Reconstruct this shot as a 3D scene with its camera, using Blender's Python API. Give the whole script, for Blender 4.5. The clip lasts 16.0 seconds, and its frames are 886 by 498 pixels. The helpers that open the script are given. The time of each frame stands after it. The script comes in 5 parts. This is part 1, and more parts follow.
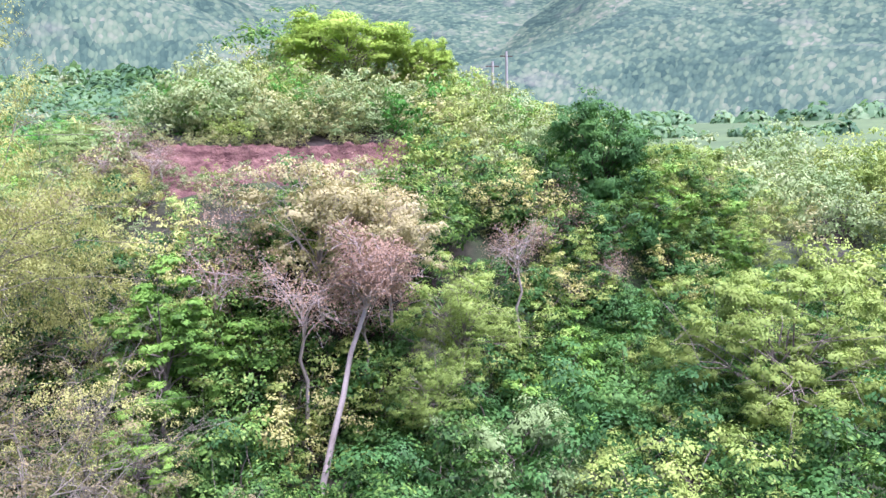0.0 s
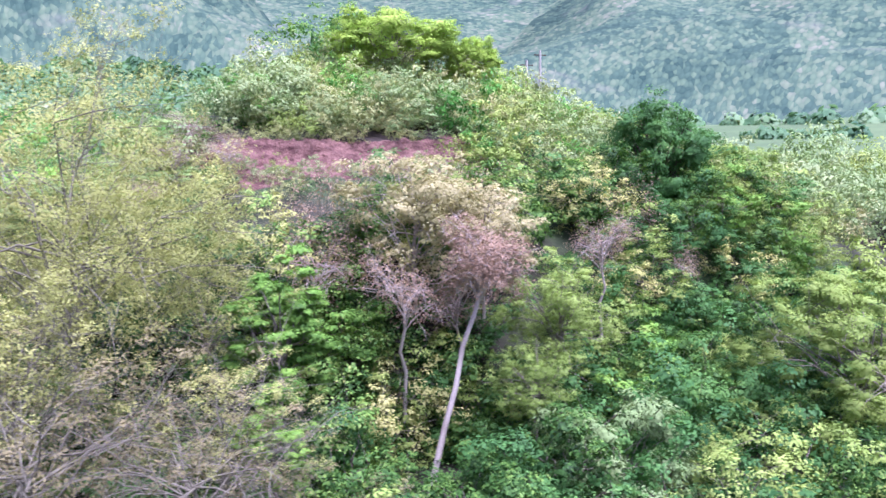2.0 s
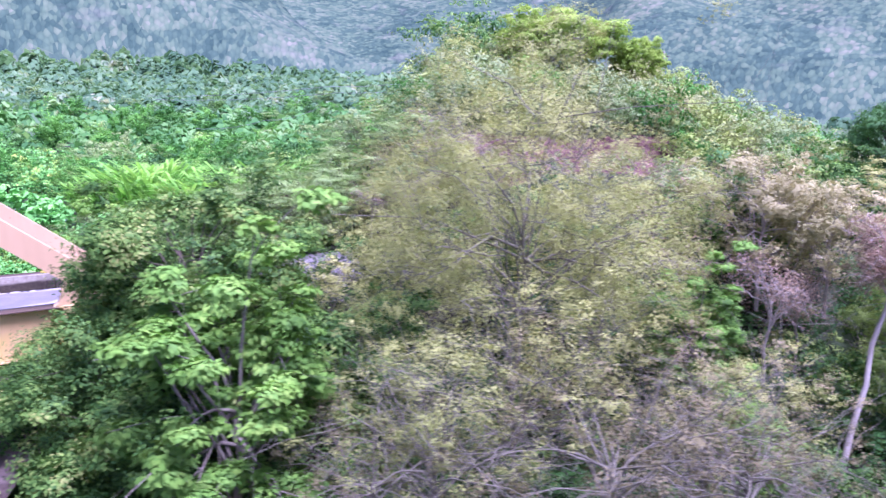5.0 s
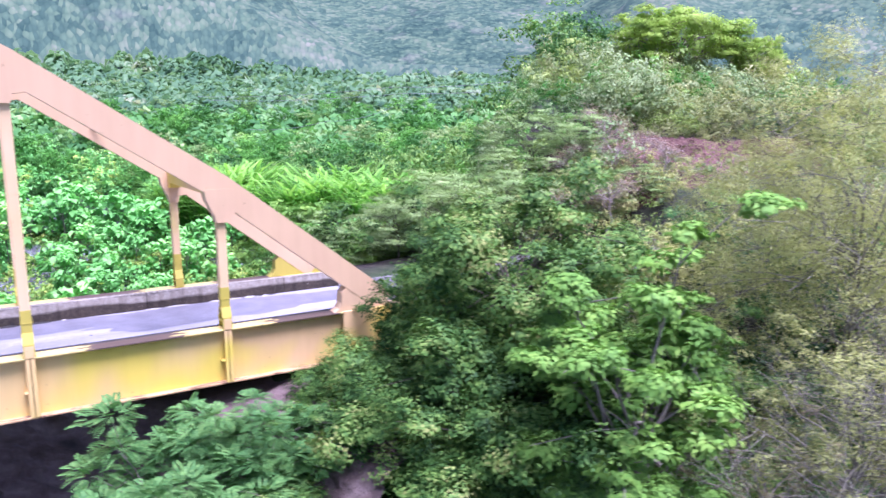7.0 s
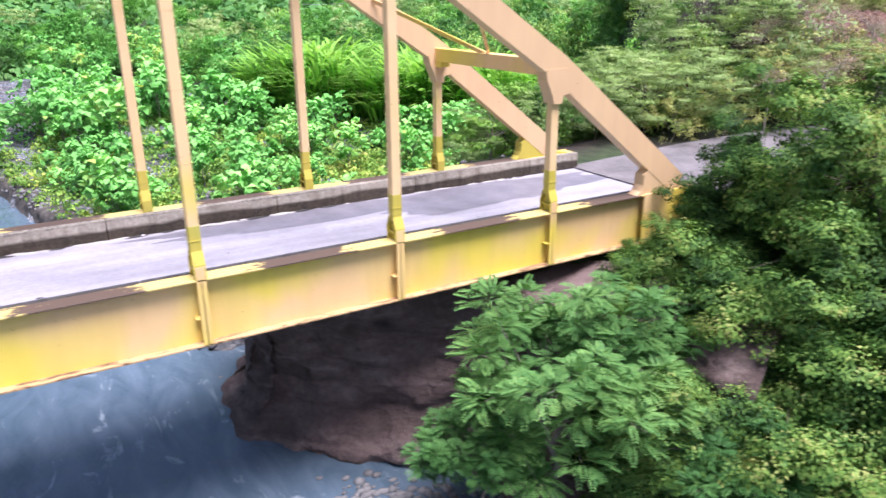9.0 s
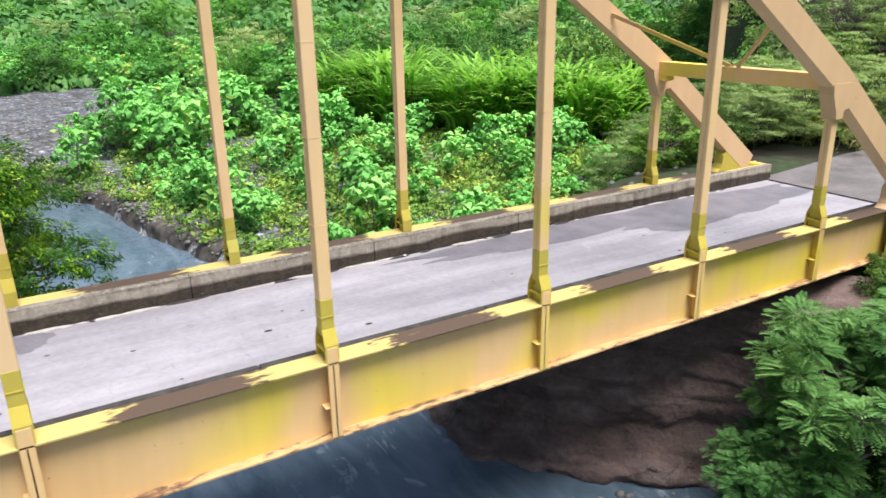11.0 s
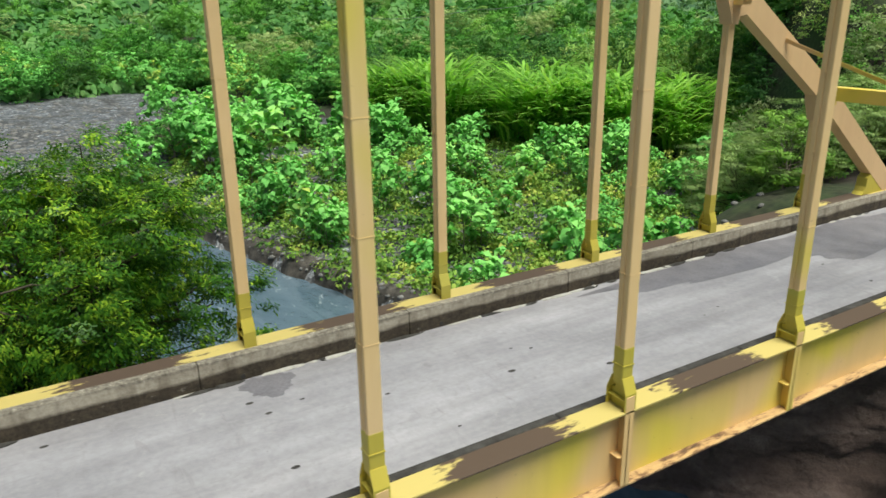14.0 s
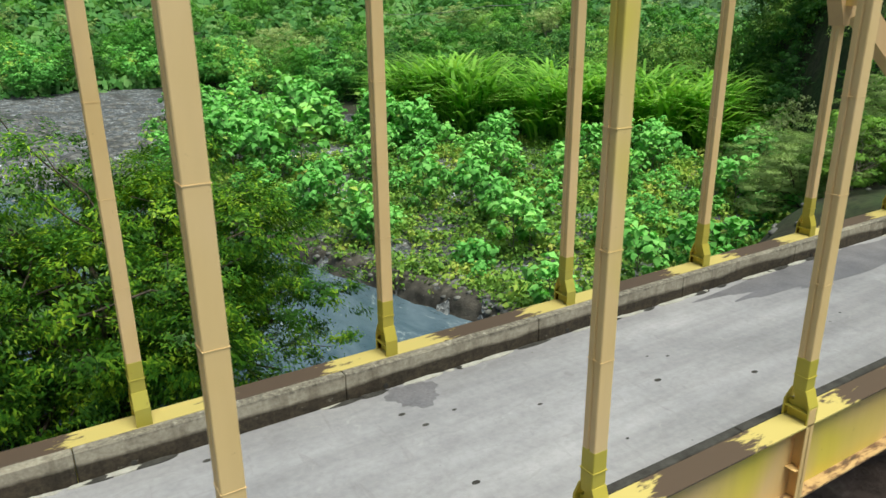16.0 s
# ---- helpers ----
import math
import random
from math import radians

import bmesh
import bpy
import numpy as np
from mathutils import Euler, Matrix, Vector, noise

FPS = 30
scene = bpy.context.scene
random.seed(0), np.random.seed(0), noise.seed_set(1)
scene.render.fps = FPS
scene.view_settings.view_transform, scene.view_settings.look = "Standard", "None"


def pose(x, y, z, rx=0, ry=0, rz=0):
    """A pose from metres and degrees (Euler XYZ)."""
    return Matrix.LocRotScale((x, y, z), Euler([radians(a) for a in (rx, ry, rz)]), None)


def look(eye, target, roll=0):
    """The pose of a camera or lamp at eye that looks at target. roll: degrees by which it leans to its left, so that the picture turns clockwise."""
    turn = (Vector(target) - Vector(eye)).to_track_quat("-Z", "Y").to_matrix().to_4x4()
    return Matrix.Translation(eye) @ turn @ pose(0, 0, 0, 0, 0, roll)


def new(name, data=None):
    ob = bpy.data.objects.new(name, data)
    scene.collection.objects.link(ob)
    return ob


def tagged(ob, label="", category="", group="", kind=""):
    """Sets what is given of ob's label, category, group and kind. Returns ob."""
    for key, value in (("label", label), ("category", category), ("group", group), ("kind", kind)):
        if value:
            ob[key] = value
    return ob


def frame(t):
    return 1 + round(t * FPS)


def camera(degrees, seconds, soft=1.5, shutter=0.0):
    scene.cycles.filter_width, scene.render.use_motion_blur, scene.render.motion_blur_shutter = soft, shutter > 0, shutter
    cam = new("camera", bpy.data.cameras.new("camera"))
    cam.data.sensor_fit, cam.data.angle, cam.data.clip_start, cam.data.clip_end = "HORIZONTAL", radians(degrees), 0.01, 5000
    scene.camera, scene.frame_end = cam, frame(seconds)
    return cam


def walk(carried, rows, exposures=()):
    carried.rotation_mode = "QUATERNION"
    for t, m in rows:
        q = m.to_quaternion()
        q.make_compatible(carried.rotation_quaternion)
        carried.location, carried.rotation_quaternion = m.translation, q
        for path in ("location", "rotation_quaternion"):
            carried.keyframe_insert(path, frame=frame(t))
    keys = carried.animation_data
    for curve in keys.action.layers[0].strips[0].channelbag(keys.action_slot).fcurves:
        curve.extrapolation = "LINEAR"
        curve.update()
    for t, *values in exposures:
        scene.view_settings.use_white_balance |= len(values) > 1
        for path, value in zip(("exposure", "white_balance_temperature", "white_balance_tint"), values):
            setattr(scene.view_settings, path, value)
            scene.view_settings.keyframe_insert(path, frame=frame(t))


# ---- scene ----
cam = camera(62.7, 16.0, shutter=0.45)
PATH = [
    (0, (15.613, -33.593, 5.717), (16.686, -31.939, 5.383), -1.9),
    (0.5, (15.296, -33.489, 5.701), (16.371, -31.837, 5.364), -1.5),
    (1, (14.716, -33.272, 5.735), (15.787, -31.617, 5.397), -1.4),
    (1.5, (13.757, -32.788, 5.767), (14.828, -31.133, 5.427), -1.2),
    (2, (12.513, -32.12, 5.767), (13.583, -30.465, 5.427), -1.0),
    (2.5, (11.154, -31.259, 5.776), (12.22, -29.601, 5.435), -0.9),
    (3, (9.72, -30.25, 5.777), (10.777, -28.587, 5.437), -1.0),
    (3.2, (9.054, -29.823, 5.785), (10.108, -28.157, 5.444), -0.9),
    (5.5, (0.058, -24.498, 5.85), (1.1, -22.826, 5.508), -0.0),
    (6, (-1.667, -23.188, 5.909), (-0.632, -21.511, 5.568), -0.2),
    (6.5, (-3.452, -21.871, 5.891), (-2.422, -20.191, 5.55), -0.2),
    (7, (-5.279, -20.572, 5.857), (-4.252, -18.89, 5.516), -0.1),
    (7.5, (-7.177, -19.406, 5.852), (-6.156, -17.72, 5.511), -0.1),
    (8, (-9.082, -18.21, 5.88), (-8.072, -16.522, 5.52), -0.1),
    (8.5, (-11.105, -16.98, 5.874), (-10.119, -15.327, 5.332), -0.3),
    (9, (-13.092, -15.691, 5.922), (-12.125, -14.069, 5.266), -0.4),
    (9.5, (-15.048, -14.39, 5.985), (-14.078, -12.766, 5.335), -0.5),
    (10, (-16.977, -13.139, 6.114), (-16.005, -11.515, 5.466), -0.7),
    (10.2, (-17.607, -12.727, 6.137), (-16.643, -11.097, 5.494), -0.9),
    (12.5, (-21.474, -9.664, 6.774), (-20.488, -8.049, 6.126), -0.9),
    (13, (-22.288, -9.109, 6.925), (-21.304, -7.492, 6.278), -0.6),
    (13.5, (-23.041, -8.635, 6.975), (-22.059, -7.014, 6.334), -0.7),
    (14, (-23.818, -8.126, 7.035), (-22.838, -6.504, 6.396), -0.8),
    (14.5, (-24.554, -7.544, 7.121), (-23.57, -5.926, 6.476), -0.7),
    (15, (-25.316, -6.974, 7.139), (-24.324, -5.362, 6.493), -0.3),
    (15.5, (-25.983, -6.416, 7.16), (-24.985, -4.809, 6.511), -0.3),
    (16, (-26.385, -6.067, 7.175), (-25.39, -4.459, 6.525), -0.5),
]
EXPOSURES = [(0, 1.68, 5500, 39), (1.5, 1.68, 5350, 42), (3.0, 1.64, 5080, 48), (5.5, 1.52, 5000, 60), (6.5, 1.5, 5080, 50), (7.5, 1.51, 5250, 40), (8.5, 1.4, 5720, 31), (9.0, 1.38, 5880, 26), (10.2, 1.2, 6100, 19), (12.3, 0.62, 6750, 2), (13.5, 0.48, 6750, -1), (16, 0.4, 6780, -6)]
walk(cam, [(t, look(eye, target, roll)) for t, eye, target, roll in PATH], EXPOSURES)

# ---------------------------------------------------------------- light
world = bpy.data.worlds.new("sky")
scene.world = world
world.use_nodes = True
wn = world.node_tree
sky = wn.nodes.new("ShaderNodeTexSky")
sky.sky_type = "NISHITA"
sky.sun_disc = False
sky.sun_elevation = radians(70)
sky.sun_rotation = radians(167)
sky.dust_density = 3.0
sky.air_density = 1.0
wn.links.new(sky.outputs[0], wn.nodes["Background"].inputs[0])
wn.nodes["Background"].inputs[1].default_value = 0.066
sun_data = bpy.data.lights.new("sun", "SUN")
sun_data.energy = 3.25
sun_data.angle = radians(34)
sun_data.color = (1.0, 0.96, 0.9)
sun = new("sun", sun_data)
sun.matrix_world = look((0, 0, 80), (-6.5, 28, 0))

# ---------------------------------------------------------------- materials


def nodes_of(name):
    m = bpy.data.materials.new(name)
    m.use_nodes = True
    nt = m.node_tree
    return m, nt, nt.nodes["Principled BSDF"]


def nd(nt, kind, **values):
    n = nt.nodes.new(kind)
    for key, v in values.items():
        n.inputs[key].default_value = v
    return n


def ramp(nt, src, stops):
    r = nt.nodes.new("ShaderNodeValToRGB")
    while len(r.color_ramp.elements) < len(stops):
        r.color_ramp.elements.new(0.5)
    for e, (p, c) in zip(r.color_ramp.elements, stops):
        e.position = p
        e.color = (*c, 1) if len(c) == 3 else c
    nt.links.new(src, r.inputs[0])
    return r.outputs[0]


def noise_of(nt, scale, detail=4, rough=0.55, coord="Object", stretch=None, distort=0.0):
    tc = nt.nodes.new("ShaderNodeTexCoord")
    n = nd(nt, "ShaderNodeTexNoise", Scale=scale, Detail=detail, Roughness=rough, Distortion=distort)
    src = tc.outputs[coord]
    if stretch:
        mp = nt.nodes.new("ShaderNodeMapping")
        mp.inputs["Scale"].default_value = stretch
        nt.links.new(src, mp.inputs[0])
        src = mp.outputs[0]
    nt.links.new(src, n.inputs["Vector"])
    return n.outputs[0]


def mix(nt, fac, a, b, mode="MIX"):
    m = nt.nodes.new("ShaderNodeMix")
    m.data_type = "RGBA"
    m.blend_type = mode
    for socket, v in ((m.inputs[0], fac), (m.inputs[6], a), (m.inputs[7], b)):
        if isinstance(v, (int, float)):
            socket.default_value = v
        elif isinstance(v, tuple):
            socket.default_value = (*v, 1)
        else:
            nt.links.new(v, socket)
    return m.outputs[2]


def bump(nt, bsdf, height, strength=0.3, distance=0.02):
    b = nd(nt, "ShaderNodeBump", Strength=strength, Distance=distance)
    nt.links.new(height, b.inputs["Height"])
    nt.links.new(b.outputs[0], bsdf.inputs["Normal"])


def leaf_mat(name, stops, patch=0.6, translucent=0.17, gloss=0.6, grain=0.3, drift=0.4):
    """Leaves: each leaf takes its own tone, whole boughs drift between tones."""
    m, nt, bsdf = nodes_of(name)
    geo = nt.nodes.new("ShaderNodeNewGeometry")
    info = nt.nodes.new("ShaderNodeObjectInfo")
    big = noise_of(nt, drift, 3)
    add = nt.nodes.new("ShaderNodeMath")
    add.operation = "MULTIPLY_ADD"
    nt.links.new(big, add.inputs[0])
    add.inputs[1].default_value = patch * 2
    add.inputs[2].default_value = (1 - grain) / 2 - patch
    s = nt.nodes.new("ShaderNodeMath")
    s.operation = "MULTIPLY_ADD"
    nt.links.new(geo.outputs["Random Per Island"], s.inputs[0])
    s.inputs[1].default_value = grain
    nt.links.new(add.outputs[0], s.inputs[2])
    s2 = nt.nodes.new("ShaderNodeMath")
    s2.operation = "MULTIPLY_ADD"
    nt.links.new(info.outputs["Random"], s2.inputs[0])
    s2.inputs[1].default_value = 0.4
    s2.inputs[2].default_value = -0.2
    s3 = nt.nodes.new("ShaderNodeMath")
    s3.operation = "ADD"
    nt.links.new(s.outputs[0], s3.inputs[0])
    nt.links.new(s2.outputs[0], s3.inputs[1])
    tone = nt.nodes.new("ShaderNodeAttribute")
    tone.attribute_name = "tone"
    s4 = nt.nodes.new("ShaderNodeMath")
    s4.operation = "ADD"
    nt.links.new(s3.outputs[0], s4.inputs[0])
    nt.links.new(tone.outputs["Fac"], s4.inputs[1])
    col = ramp(nt, s4.outputs[0], stops)
    nt.links.new(col, bsdf.inputs["Base Color"])
    bsdf.inputs["Roughness"].default_value = gloss
    bsdf.inputs["Specular IOR Level"].default_value = 0.15
    tr = nt.nodes.new("ShaderNodeBsdfTranslucent")
    nt.links.new(mix(nt, 1.0, col, (translucent * 2, translucent * 2, translucent * 1.4), "MULTIPLY"), tr.inputs[0])
    mx = nt.nodes.new("ShaderNodeAddShader")
    nt.links.new(bsdf.outputs[0], mx.inputs[0])
    nt.links.new(tr.outputs[0], mx.inputs[1])
    nt.links.new(mx.outputs[0], nt.nodes["Material Output"].inputs[0])
    return m


def plain_mat(name, a, b, scale, rough=0.8, fine=None, relief=0.3, dist=0.02, metal=0.0, stretch=None):
    m, nt, bsdf = nodes_of(name)
    n = noise_of(nt, scale, 5, stretch=stretch)
    col = ramp(nt, n, [(0.3, a), (0.7, b)])
    f = noise_of(nt, fine or scale * 9, 4)
    col = mix(nt, 0.35, col, ramp(nt, f, [(0.3, (0.35, 0.35, 0.35)), (0.7, (1, 1, 1))]), "MULTIPLY")
    nt.links.new(col, bsdf.inputs["Base Color"])
    bsdf.inputs["Roughness"].default_value = rough
    bsdf.inputs["Metallic"].default_value = metal
    bump(nt, bsdf, f, relief, dist)
    return m


LEAF = {
    "dark": leaf_mat("leaf_dark", [(0.0, (0.022, 0.075, 0.022)), (0.5, (0.062, 0.165, 0.042)), (0.85, (0.12, 0.25, 0.06)), (1, (0.21, 0.33, 0.08))]),
    "vine": leaf_mat("leaf_vine", [(0.0, (0.012, 0.038, 0.01)), (0.35, (0.042, 0.11, 0.022)), (0.6, (0.1, 0.2, 0.04)), (0.85, (0.18, 0.3, 0.06)), (1, (0.3, 0.33, 0.1))], grain=0.5, patch=0.9, drift=0.7),
    "fresh": leaf_mat("leaf_fresh", [(0.0, (0.05, 0.13, 0.025)), (0.5, (0.15, 0.3, 0.05)), (1, (0.29, 0.44, 0.085))], grain=0.45),
    "fern": leaf_mat("leaf_fern", [(0.0, (0.018, 0.06, 0.018)), (0.4, (0.052, 0.145, 0.04)), (0.7, (0.1, 0.22, 0.06)), (1, (0.17, 0.3, 0.085))], grain=0.4),
    "olive": leaf_mat("leaf_olive", [(0.0, (0.23, 0.265, 0.08)), (0.5, (0.36, 0.38, 0.13)), (1, (0.46, 0.43, 0.18))], grain=0.2, translucent=0.25),
    "yellow": leaf_mat("leaf_yellow", [(0.0, (0.135, 0.215, 0.045)), (0.5, (0.24, 0.335, 0.078)), (1, (0.34, 0.405, 0.115))], grain=0.25),
    "scrub": leaf_mat("leaf_hill_scrub", [(0.0, (0.18, 0.23, 0.085)), (0.5, (0.295, 0.33, 0.135)), (1, (0.42, 0.4, 0.2))], grain=0.3, translucent=0.2),
    "tan": leaf_mat("leaf_tan", [(0.0, (0.09, 0.095, 0.04)), (0.5, (0.17, 0.155, 0.075)), (1, (0.29, 0.25, 0.13))], grain=0.25, translucent=0.2),
    "cream": leaf_mat("leaf_cream", [(0.0, (0.24, 0.25, 0.11)), (0.5, (0.35, 0.33, 0.165)), (1, (0.44, 0.4, 0.23))], grain=0.15, translucent=0.2),
    "dry": leaf_mat("leaf_dry", [(0.0, (0.19, 0.13, 0.085)), (0.5, (0.3, 0.21, 0.15)), (1, (0.4, 0.31, 0.21))]),
    "grey": leaf_mat("leaf_grey", [(0.0, (0.125, 0.21, 0.075)), (0.5, (0.21, 0.3, 0.12)), (1, (0.3, 0.37, 0.175))], grain=0.18),
    "bar": leaf_mat("leaf_broad", [(0.0, (0.08, 0.25, 0.05)), (0.4, (0.17, 0.46, 0.11)), (0.75, (0.28, 0.58, 0.16)), (1, (0.5, 0.58, 0.12))], patch=1.1, drift=0.3),
    "cane": leaf_mat("leaf_cane", [(0.0, (0.08, 0.2, 0.03)), (0.5, (0.19, 0.38, 0.06)), (1, (0.34, 0.5, 0.11))], translucent=0.32, patch=1.0, drift=0.3, grain=0.5),
    "acacia": leaf_mat("leaf_acacia", [(0.0, (0.17, 0.26, 0.09)), (0.5, (0.27, 0.39, 0.135)), (1, (0.38, 0.47, 0.2))]),
    "crown": leaf_mat("leaf_hill_crown", [(0.0, (0.19, 0.31, 0.045)), (0.5, (0.31, 0.45, 0.075)), (1, (0.43, 0.54, 0.11))]),
    # distance haze is painted into these leaves as paler, greyer greens
    "woods": leaf_mat("leaf_hazy_valley_woods", [(0.0, (0.05, 0.11, 0.055)), (0.35, (0.09, 0.172, 0.08)), (0.6, (0.13, 0.215, 0.105)), (0.82, (0.18, 0.24, 0.14)), (1, (0.25, 0.28, 0.18))], patch=0.5, translucent=0.4, grain=0.25, drift=0.02),
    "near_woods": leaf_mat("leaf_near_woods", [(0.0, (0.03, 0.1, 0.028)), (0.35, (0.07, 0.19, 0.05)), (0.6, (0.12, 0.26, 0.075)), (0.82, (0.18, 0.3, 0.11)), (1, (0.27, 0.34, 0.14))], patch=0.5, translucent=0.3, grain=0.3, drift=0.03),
    "mango": leaf_mat("leaf_mango", [(0.0, (0.012, 0.045, 0.006)), (0.45, (0.034, 0.11, 0.012)), (0.72, (0.09, 0.215, 0.018)), (0.92, (0.28, 0.42, 0.035))], patch=0.8, grain=0.5, drift=0.9, gloss=0.4),
    "herb": leaf_mat("leaf_low_herb", [(0.0, (0.08, 0.18, 0.035)), (0.5, (0.19, 0.33, 0.06)), (0.8, (0.33, 0.43, 0.085)), (1, (0.48, 0.47, 0.13))], patch=0.9, drift=0.25),
    "mid": leaf_mat("leaf_valley_forest", [(0.0, (0.035, 0.14, 0.02)), (0.4, (0.115, 0.32, 0.05)), (0.7, (0.2, 0.43, 0.08)), (0.88, (0.31, 0.49, 0.12)), (1, (0.44, 0.5, 0.19))], patch=0.6, drift=0.11),
}
BARK_TWIG = plain_mat("bark_twig", (0.15, 0.14, 0.1), (0.32, 0.3, 0.23), 3.0, 0.9)
BARK = plain_mat("bark_grey", (0.16, 0.13, 0.1), (0.36, 0.32, 0.27), 3.0, 0.9, stretch=(1, 1, 0.3))
BARK_PALE = plain_mat("bark_pale", (0.34, 0.29, 0.25), (0.58, 0.52, 0.47), 2.0, 0.85, stretch=(1, 1, 0.3))
BARK_DARK = plain_mat("bark_dark", (0.05, 0.04, 0.03), (0.14, 0.11, 0.08), 3.0, 0.9)


def ground_material():
    m, nt, bsdf = nodes_of("ground_soil_and_grass")
    big = noise_of(nt, 0.12, 4, coord="Object")
    fine = noise_of(nt, 2.5, 6, coord="Object")
    soil = ramp(nt, fine, [(0.3, (0.016, 0.012, 0.01)), (0.7, (0.045, 0.033, 0.026))])
    grass = ramp(nt, fine, [(0.3, (0.016, 0.034, 0.01)), (0.7, (0.045, 0.075, 0.022))])
    col = mix(nt, ramp(nt, big, [(0.4, (0, 0, 0)), (0.6, (1, 1, 1))]), soil, grass)
    nt.links.new(col, bsdf.inputs["Base Color"])
    bsdf.inputs["Roughness"].default_value = 0.95
    bump(nt, bsdf, fine, 0.6, 0.1)
    return m


def gravel_material():
    m, nt, bsdf = nodes_of("river_gravel")
    tc = nt.nodes.new("ShaderNodeTexCoord")
    vor = nd(nt, "ShaderNodeTexVoronoi", Scale=6.0, Randomness=1.0)
    nt.links.new(tc.outputs["Object"], vor.inputs["Vector"])
    sep = nt.nodes.new("ShaderNodeSeparateColor")
    nt.links.new(vor.outputs["Color"], sep.inputs[0])
    stones = ramp(nt, sep.outputs[0], [(0.0, (0.052, 0.06, 0.072)), (0.6, (0.13, 0.142, 0.16)), (1.0, (0.36, 0.37, 0.385))])
    patch = ramp(nt, noise_of(nt, 0.35, 4), [(0.42, (0, 0, 0)), (0.6, (1, 1, 1))])
    vor2 = nd(nt, "ShaderNodeTexVoronoi", Scale=2.2, Randomness=1.0)
    nt.links.new(tc.outputs["Object"], vor2.inputs["Vector"])
    sep2 = nt.nodes.new("ShaderNodeSeparateColor")
    nt.links.new(vor2.outputs["Color"], sep2.inputs[0])
    cobble = ramp(nt, sep2.outputs[0], [(0.0, (0.5, 0.52, 0.56)), (0.7, (1, 1, 1.02)), (0.85, (1.2, 1.2, 1.2)), (1.0, (2.4, 2.4, 2.4))])
    col = mix(nt, 1.0, mix(nt, patch, stones, (0.078, 0.078, 0.08)), cobble, "MULTIPLY")
    nt.links.new(col, bsdf.inputs["Base Color"])
    bsdf.inputs["Roughness"].default_value = 0.85
    bump(nt, bsdf, vor.outputs["Distance"], 0.8, 0.08)
    return m


def water_material():
    m, nt, bsdf = nodes_of("river_water")
    streak = noise_of(nt, 0.5, 5, stretch=(1.6, 0.5, 1), distort=0.8)
    foam = ramp(nt, noise_of(nt, 0.9, 6, 0.65, stretch=(1.2, 0.45, 1), distort=1.0), [(0.6, (0, 0, 0)), (0.72, (1, 1, 1))])
    body = ramp(nt, streak, [(0.3, (0.06, 0.1, 0.135)), (0.7, (0.14, 0.19, 0.245))])
    col = mix(nt, foam, body, (0.34, 0.4, 0.44))
    nt.links.new(col, bsdf.inputs["Base Color"])
    bsdf.inputs["Roughness"].default_value = 0.16
    bsdf.inputs["Specular IOR Level"].default_value = 0.5
    bump(nt, bsdf, noise_of(nt, 2.2, 6, 0.6, stretch=(1.3, 0.8, 1), distort=0.6), 0.5, 0.12)
    return m


def rock_material():
    m, nt, bsdf = nodes_of("river_bank_rock")
    layer = noise_of(nt, 0.8, 6, 0.6, stretch=(0.6, 0.6, 2.2), distort=0.6)
    fine = noise_of(nt, 5, 6, 0.65)
    col = ramp(nt, layer, [(0.25, (0.06, 0.045, 0.042)), (0.5, (0.18, 0.125, 0.112)), (0.75, (0.31, 0.24, 0.22))])
    col = mix(nt, 0.6, col, ramp(nt, fine, [(0.3, (0.4, 0.38, 0.36)), (0.7, (1, 1, 1))]), "MULTIPLY")
    nt.links.new(col, bsdf.inputs["Base Color"])
    bsdf.inputs["Roughness"].default_value = 0.8
    bump(nt, bsdf, fine, 0.9, 0.12)
    return m


def paint_material(name, base, warm, lime, lime_at=0.6):
    """Old bridge paint: an orange-yellow coat with lime-yellow repaint patches, rust specks and dirt."""
    m, nt, bsdf = nodes_of(name)
    a = noise_of(nt, 0.45, 3, coord="Object")
    col = ramp(nt, a, [(0.3, base), (0.6, warm)])
    l = ramp(nt, noise_of(nt, 0.28, 2, distort=0.4), [(lime_at - 0.05, (0, 0, 0)), (lime_at + 0.1, (1, 1, 1))])
    col = mix(nt, l, col, lime)
    rust = ramp(nt, noise_of(nt, 7, 8, 0.7), [(0.66, (0, 0, 0)), (0.74, (1, 1, 1))])
    col = mix(nt, rust, col, (0.2, 0.1, 0.045))
    streak = ramp(nt, noise_of(nt, 3.5, 4, stretch=(1, 1, 0.12)), [(0.3, (0.82, 0.8, 0.78)), (0.65, (1, 1, 1))])
    col = mix(nt, 0.3, col, streak, "MULTIPLY")
    nt.links.new(col, bsdf.inputs["Base Color"])
    bsdf.inputs["Roughness"].default_value = 0.5
    bsdf.inputs["Specular IOR Level"].default_value = 0.35
    bump(nt, bsdf, noise_of(nt, 18, 4), 0.15, 0.004)
    return m


